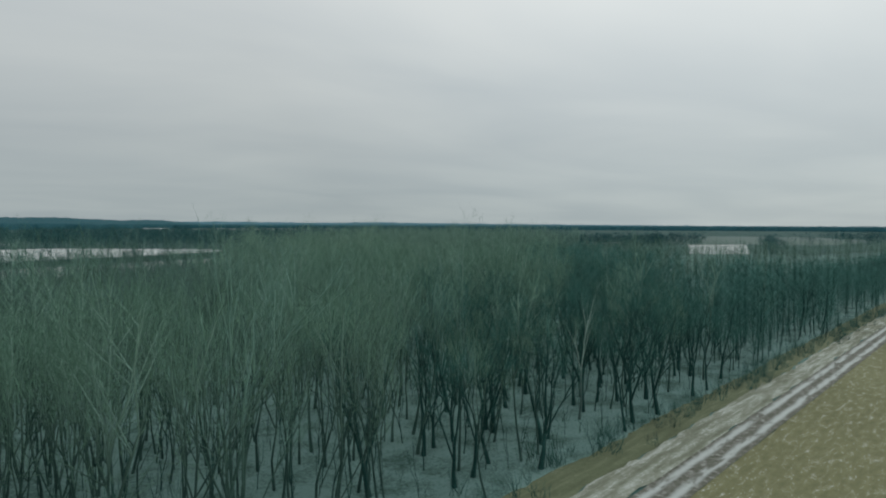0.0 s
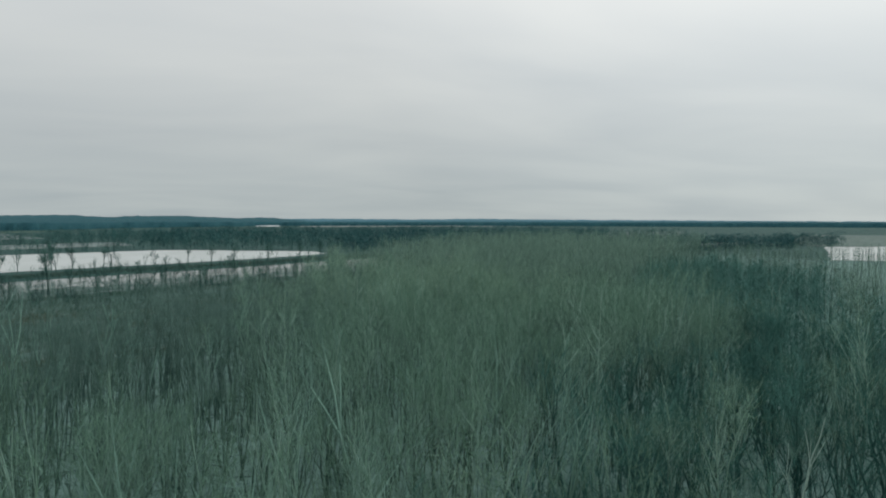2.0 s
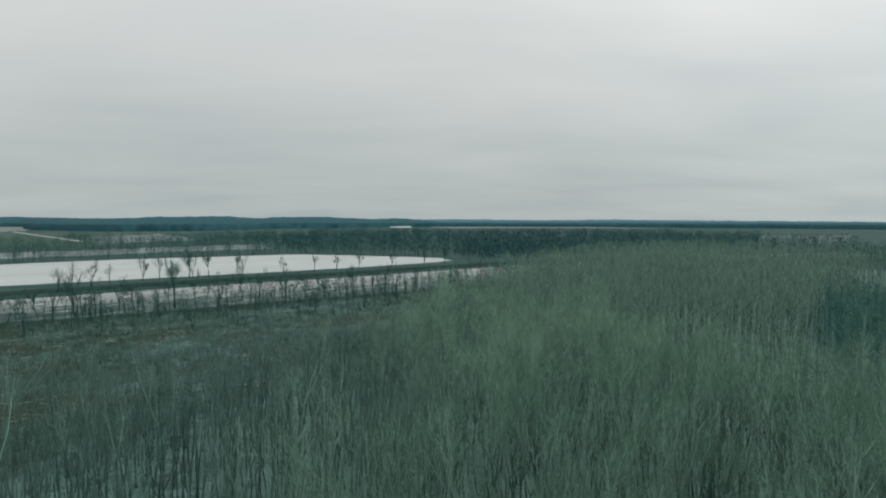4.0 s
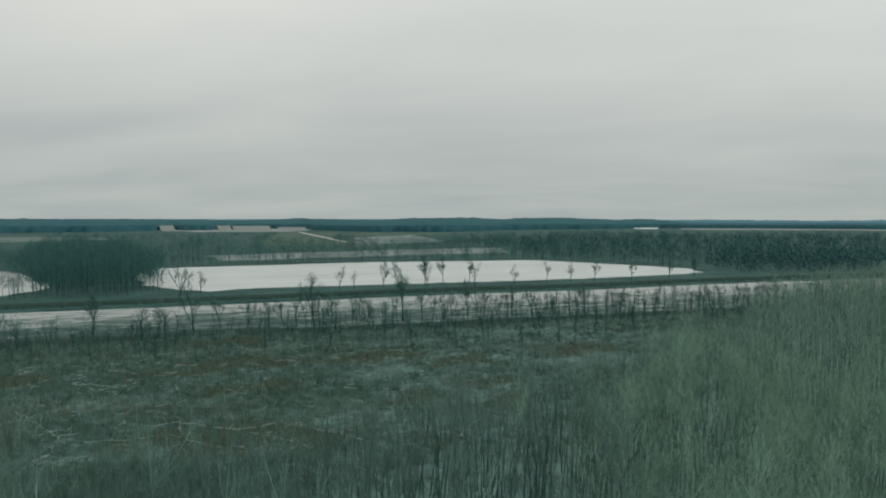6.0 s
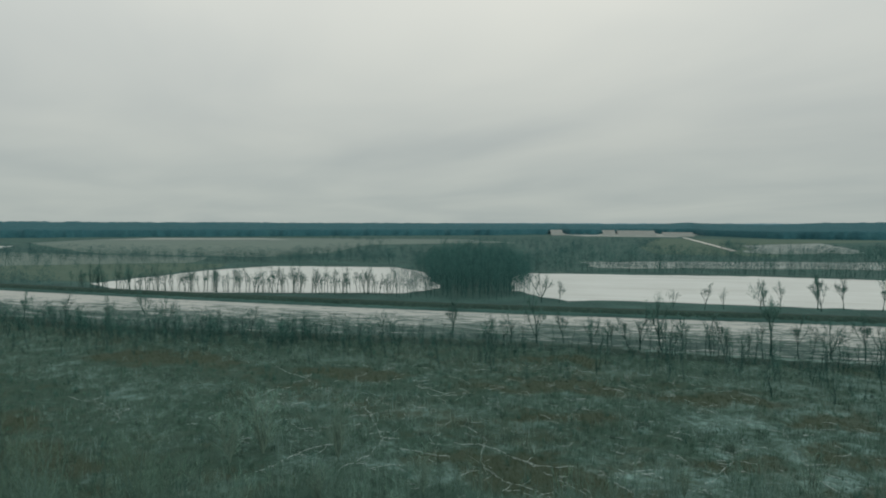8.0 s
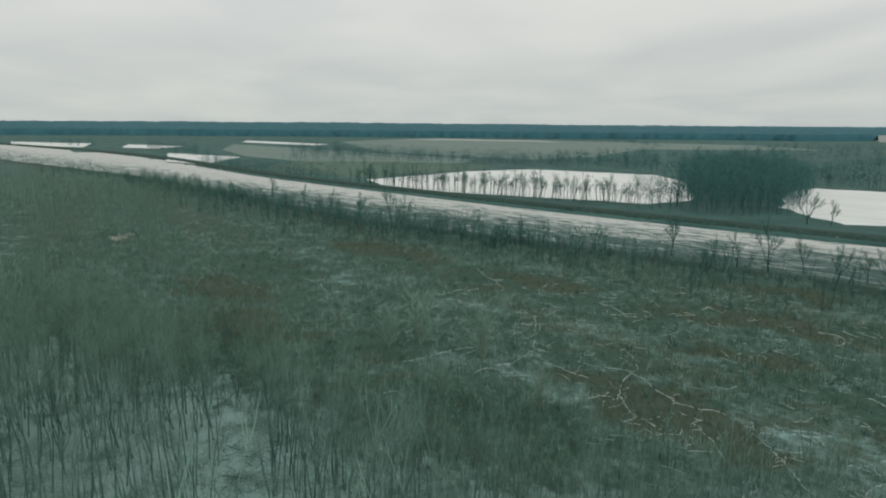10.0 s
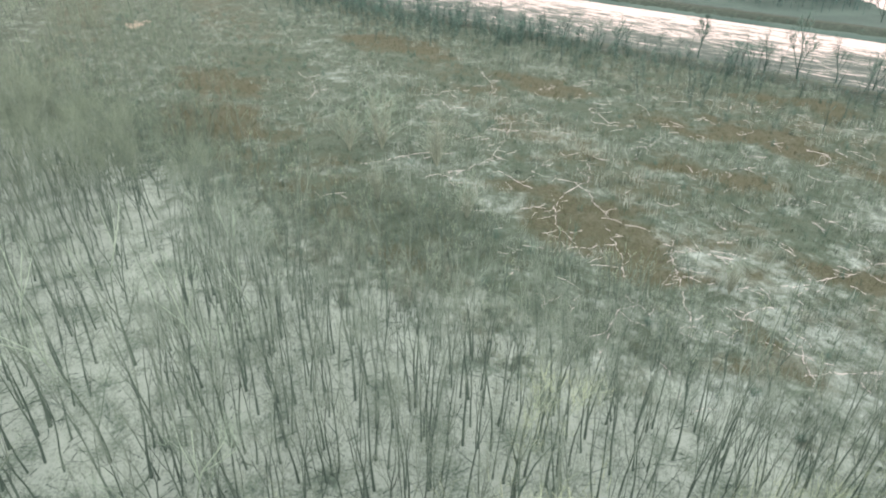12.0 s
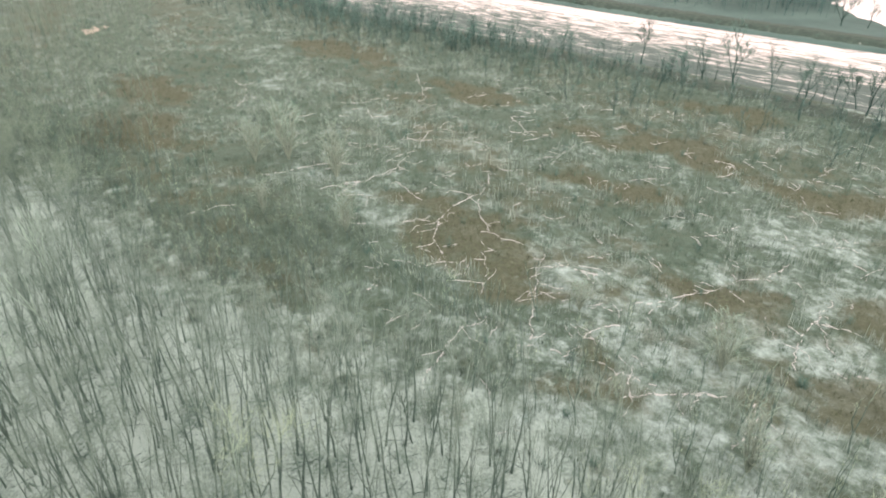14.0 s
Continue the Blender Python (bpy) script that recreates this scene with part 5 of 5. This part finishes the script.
for x, y, h in FAR_TREES:
    plant(bank_masters[tr.integers(6)], x, y, h / 6.8, tr.uniform(0, 360), tr.normal(0, 3, 2), 0.4)
# upright row on the far bank before the western snow field
ROW = [forked_tree(170 + k, 13.0, 0.13 + 0.012 * k, 0.45, 0.36, (4, 2, 2), 7, 0.036, 0.08, 0.16, 0.024, 0.56, 0.1) for k in range(5)]
row_masters = []
for w, cr in ROW:
    top = tagged(new("alder_tree"), "bare upright tree in a row along the far bank", "tree", "row of trees on the far bank")
    part("trunk", w.mesh("trunk", DARK_BARK), top)
    part("crown", cr.mesh("crown", BANK_TWIG), top)
    row_masters.append([top, 0])
row_line = resample([(-420, 84), (-348, 152), (-284, 216)], 1.05)
for x, y in row_line + tr.normal(0, 2.6, row_line.shape):
    plant(row_masters[tr.integers(5)], x, y, tr.uniform(0.62, 1.22), tr.uniform(0, 360), tr.normal(0, 3, 2), 0.4)

# thin upright trees crowding the near bank
nx_, ny_ = resample([(-125, 190), (-104, 205), (-47, 247), (11, 287), (80, 346)], 0.8).T
nr = np.random.default_rng(73)
nx_, ny_ = nx_ + nr.normal(1.5, 2.2, len(nx_)), ny_ + nr.normal(-2.5, 2.2, len(ny_))
near_row = nr.random(len(nx_)) < np.interp(nx_, (-125, -60, -20), (0.25, 0.45, 0.6))
grove("crowd of thin upright bare trees along the river bank", nx_[near_row], ny_[near_row], ROW[:3], DARK_BARK, BANK_TWIG, 74, 0.45, 0.95, name="alder_stand")

# bushes along the far bank
fx, fy = far_line[:, 0], far_line[:, 1]
sel = (fx > -900) & (fx < 60)
bx, by = np.repeat(fx[sel], 3) - 4 + tr.normal(0, 3.5, 3 * sel.sum()), np.repeat(fy[sel], 3) + 4 + tr.normal(0, 3.5, 3 * sel.sum())
thicket("bank_scrub", "dark scrub on the far river bank", bx, by, SCRUB, DARK_TWIG, 58, 0.4, 1.1, False)

# ---- clump and far woods ----
FARTREE = [fuzzy_tree(200 + k, 13.0, 26, 0.36, 0.06, 0.46, 0.4) for k in range(5)]
NEARER = [fuzzy_tree(210 + k, 13.5, 26, 0.135, 0.16, 0.36) for k in range(5)]
CLUMPTREE = [fuzzy_tree(220 + k, 14.0, 72, 0.066, 0.3, 0.36) for k in range(5)]
CLUMP = [(-276, 208), (-226, 256), (-248, 284), (-345, 378), (-378, 400), (-452, 345), (-400, 316), (-305, 258)]
cx_, cy_ = scatter(CLUMP, 5.2, 81, 0.7)
grove("dense dark clump of bare trees between two snowy fields", cx_, cy_, CLUMPTREE, CLUMP_TWIG, CLUMP_TWIG, 82, 1.05, 1.85, False, "tree_clump", dome=CLUMP)


def belt(line, width, step, seed):
    """Spots along a polyline."""
    rg = np.random.default_rng(seed)
    p = resample(line, step)
    p = p + rg.uniform(-width / 2, width / 2, p.shape)
    return p[:, 0], p[:, 1]


HEDGES = [
    ([(-375, 408), (-235, 518), (-110, 590), (-40, 568), (30, 535)], 13, 1.3, 0.9, 1.5),
    ([(-450, 540), (-330, 700), (-200, 850)], 30, 2.0, 0.9, 1.5),
    ([(-340, 800), (-215, 860), (-120, 760)], 44, 2.2, 0.8, 1.4),
    ([(-800, 40), (-706, 150), (-560, 330), (-480, 385), (-420, 470)], 22, 2.0, 0.6, 1.3),
    ([(-960, 37), (-643, 235), (-540, 385)], 20, 2.2, 0.6, 1.3),
    ([(-660, -50), (-560, 0), (-440, 72)], 14, 1.7, 0.45, 1.05),
    ([(-720, 30), (-610, 110), (-530, 200)], 16, 3.0, 0.4, 0.9),
    ([(-560, 400), (-480, 520), (-600, 740)], 30, 3.5, 0.5, 1.0),
    ([(-1000, -170), (-880, -110), (-790, -60)], 34, 3.0, 0.7, 1.2),
    ([(-1230, -390), (-1110, -280)], 26, 4.0, 0.7, 1.2),
    ([(-1420, -560), (-1350, -520)], 26, 5.0, 0.7, 1.2),
    ([(-560, 14), (-520, 18), (-470, 60)], 14, 5.0, 0.4, 0.8),
    ([(-1050, 690), (-1300, 760), (-1720, 745)], 20, 7.0, 0.6, 1.0),
    ([(-760, 560), (-620, 740), (-480, 930)], 24, 5.0, 0.5, 1.0),
    ([(-900, 1350), (-640, 920), (-480, 760)], 30, 6.0, 0.5, 0.9),
    ([(20, 545), (60, 600), (110, 640), (180, 690)], 30, 3.0, 0.6, 1.1),
    ([(392, 280), (490, 368), (610, 470)], 16, 2.5, 0.6, 1.0),
    ([(-600, 1140), (-500, 960), (-400, 850), (-320, 930)], 45, 4.0, 0.6, 1.1),
    ([(150, 400), (210, 460), (300, 520)], 20, 4.0, 0.6, 1.0),
]
for k, (line, width, step, lo, hi) in enumerate(HEDGES):
    hx, hy = belt(line, width, step, 300 + k)
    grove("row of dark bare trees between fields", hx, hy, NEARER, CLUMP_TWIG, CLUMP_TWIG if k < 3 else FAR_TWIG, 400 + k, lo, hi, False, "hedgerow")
WOODS = [
    ([(-115, 605), (20, 610), (120, 640), (300, 660), (500, 740), (420, 820), (640, 1090), (420, 1500), (-150, 1450), (-330, 960), (-215, 900), (-150, 720)], 15.5, 0.8, 1.4),
    ([(-1150, 960), (-760, 620), (-620, 760), (-900, 1300)], 22.0, 0.5, 1.0),
    ([(45, 480), (110, 505), (260, 592), (500, 682), (500, 745), (300, 665), (120, 645), (30, 605)], 9.0, 0.7, 1.4),
    ([(245, 455), (330, 490), (560, 545), (560, 500), (430, 440), (345, 420), (290, 400)], 8.0, 0.8, 1.25),
    ([(640, 250), (1400, 520), (1400, 800), (1080, 760), (780, 500), (630, 470)], 18.0, 0.8, 1.2),
    ([(-700, 250), (-620, 250), (-560, 420), (-700, 540), (-980, 620), (-800, 400)], 21.0, 0.5, 0.9),
]
for k, (poly, step, lo, hi) in enumerate(WOODS):
    hx, hy = scatter(poly, step, 500 + k, 0.9)
    keep = np.random.default_rng(k).random(len(hx)) < np.clip(1.45 - np.hypot(hx, hy) / 1300, 0.3, 1)
    hx, hy = hx[keep], hy[keep]
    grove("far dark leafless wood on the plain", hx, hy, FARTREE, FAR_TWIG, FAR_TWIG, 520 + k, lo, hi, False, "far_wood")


def canopy(name, foot, tops, material, label, rough, rings, r_end, seed):
    """Closed canopy of distant woods: a ring of rising, uneven treetops. foot, tops: (bearing, metres) to the left of north."""
    az = np.arange(-180, 180, 0.25)
    fb, fr = np.array(foot).T
    tb, th = np.array(tops).T
    r0 = np.interp(az, fb, fr) + 22 * fbm(az, az * 0, 2.5, seed + 1)
    top = np.interp(az, tb, th) + 1.2 * fbm(az, az * 0, 3, seed + 2)
    rg = np.random.default_rng(seed)
    rows = []
    for k in range(rings):
        t = k / (rings - 1)
        r = r0 + r_end * t ** 1.3
        z = np.where(k == 0, 0.0, 15 + (top - 15) * t ** 1.1) + (rg.normal(0, rough, len(az)) if k else -1.0)
        if k == 1:
            r = r0 + 6
        rows.append(np.stack([-np.sin(np.radians(az)) * r, 100 + np.cos(np.radians(az)) * r, z], -1))
    v = np.stack(rows, 0)
    n = len(az)
    ix = np.arange(rings * n).reshape(rings, n)
    nxt = np.roll(ix, -1, axis=1)
    q = np.stack([ix[:-1], nxt[:-1], nxt[1:], ix[1:]], -1).reshape(-1, 4)[:, ::-1]
    return tagged(new(name, raw_mesh(name, v.reshape(-1, 3), np.zeros((0, 3), int), q, material, False)), label, "wood", kind="structure")


FOOT = [(-180, 2600), (-60, 2600), (-40, 2500), (-20, 2700), (-12, 2860), (0, 2850), (6.6, 2450), (14, 2170), (19, 1800), (27, 1830), (31.4, 2180), (32.2, 2500), (35.0, 2560), (35.3, 2650), (38.6, 2650), (38.8, 2500), (40.0, 2500), (40.3, 2230), (42.9, 2230), (43.2, 2500), (44.6, 2500), (44.9, 2230), (50, 2050), (70, 1900), (90, 1950), (110, 2200), (130, 2300), (180, 2600)]
TOPS = [(-180, 17), (-3, 17), (-0.5, 30), (0.5, 37), (1.7, 41), (4, 37), (8.7, 47), (12, 45), (14.3, 39), (17, 46), (22, 44), (26.7, 35), (30, 39), (33, 45), (35, 36), (39, 35), (42, 37), (47, 39), (60, 40), (75, 42), (90, 43), (120, 40), (180, 25)]
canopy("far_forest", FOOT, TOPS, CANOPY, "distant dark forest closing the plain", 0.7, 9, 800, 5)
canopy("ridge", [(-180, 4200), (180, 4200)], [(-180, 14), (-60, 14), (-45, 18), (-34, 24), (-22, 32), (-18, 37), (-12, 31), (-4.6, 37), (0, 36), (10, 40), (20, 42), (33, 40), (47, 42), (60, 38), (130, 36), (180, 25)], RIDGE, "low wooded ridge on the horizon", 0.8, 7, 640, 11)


def hill_field(az0, az1, r0, r1, z1, material, label):
    """A pale field on rising ground at the foot of the far forest."""
    us_, vs_ = np.meshgrid(np.linspace(0, 1, 9), np.linspace(0, 1, 5))
    az = np.radians(az0 + (az1 - az0) * us_)
    rr_ = r0 + (r1 - r0) * vs_ + 12 * np.sin(9 * us_ + az0)
    v = np.stack([-np.sin(az) * rr_, 100 + np.cos(az) * rr_, 0.3 + z1 * vs_ ** 1.2], -1)
    ix = np.arange(us_.size).reshape(us_.shape)
    q = np.stack([ix[:-1, :-1], ix[1:, :-1], ix[1:, 1:], ix[:-1, 1:]], -1).reshape(-1, 4)
    tagged(new("field_hillside", raw_mesh("field_hillside", v.reshape(-1, 3), np.zeros((0, 3), int), q, material)), label, "field", kind="structure")


for az0, az1, r0, r1, z1, material in (
    (43.4, 44.5, 2080, 2480, 15, HILLSNOW), (38.8, 39.9, 2080, 2480, 14, HILLSNOW), (35.4, 38.6, 1990, 2640, 11, HILLSNOW),
    (32.3, 34.8, 2000, 2480, 7, HILLSNOW), (0.4, 2.4, 2520, 2760, 3, SNOWFIELD), (-16, -1.5, 2480, 2760, 1, HILLSNOW),
):
    hill_field(az0, az1, r0, r1, z1, material, "pale snowy field on rising ground before the far forest")
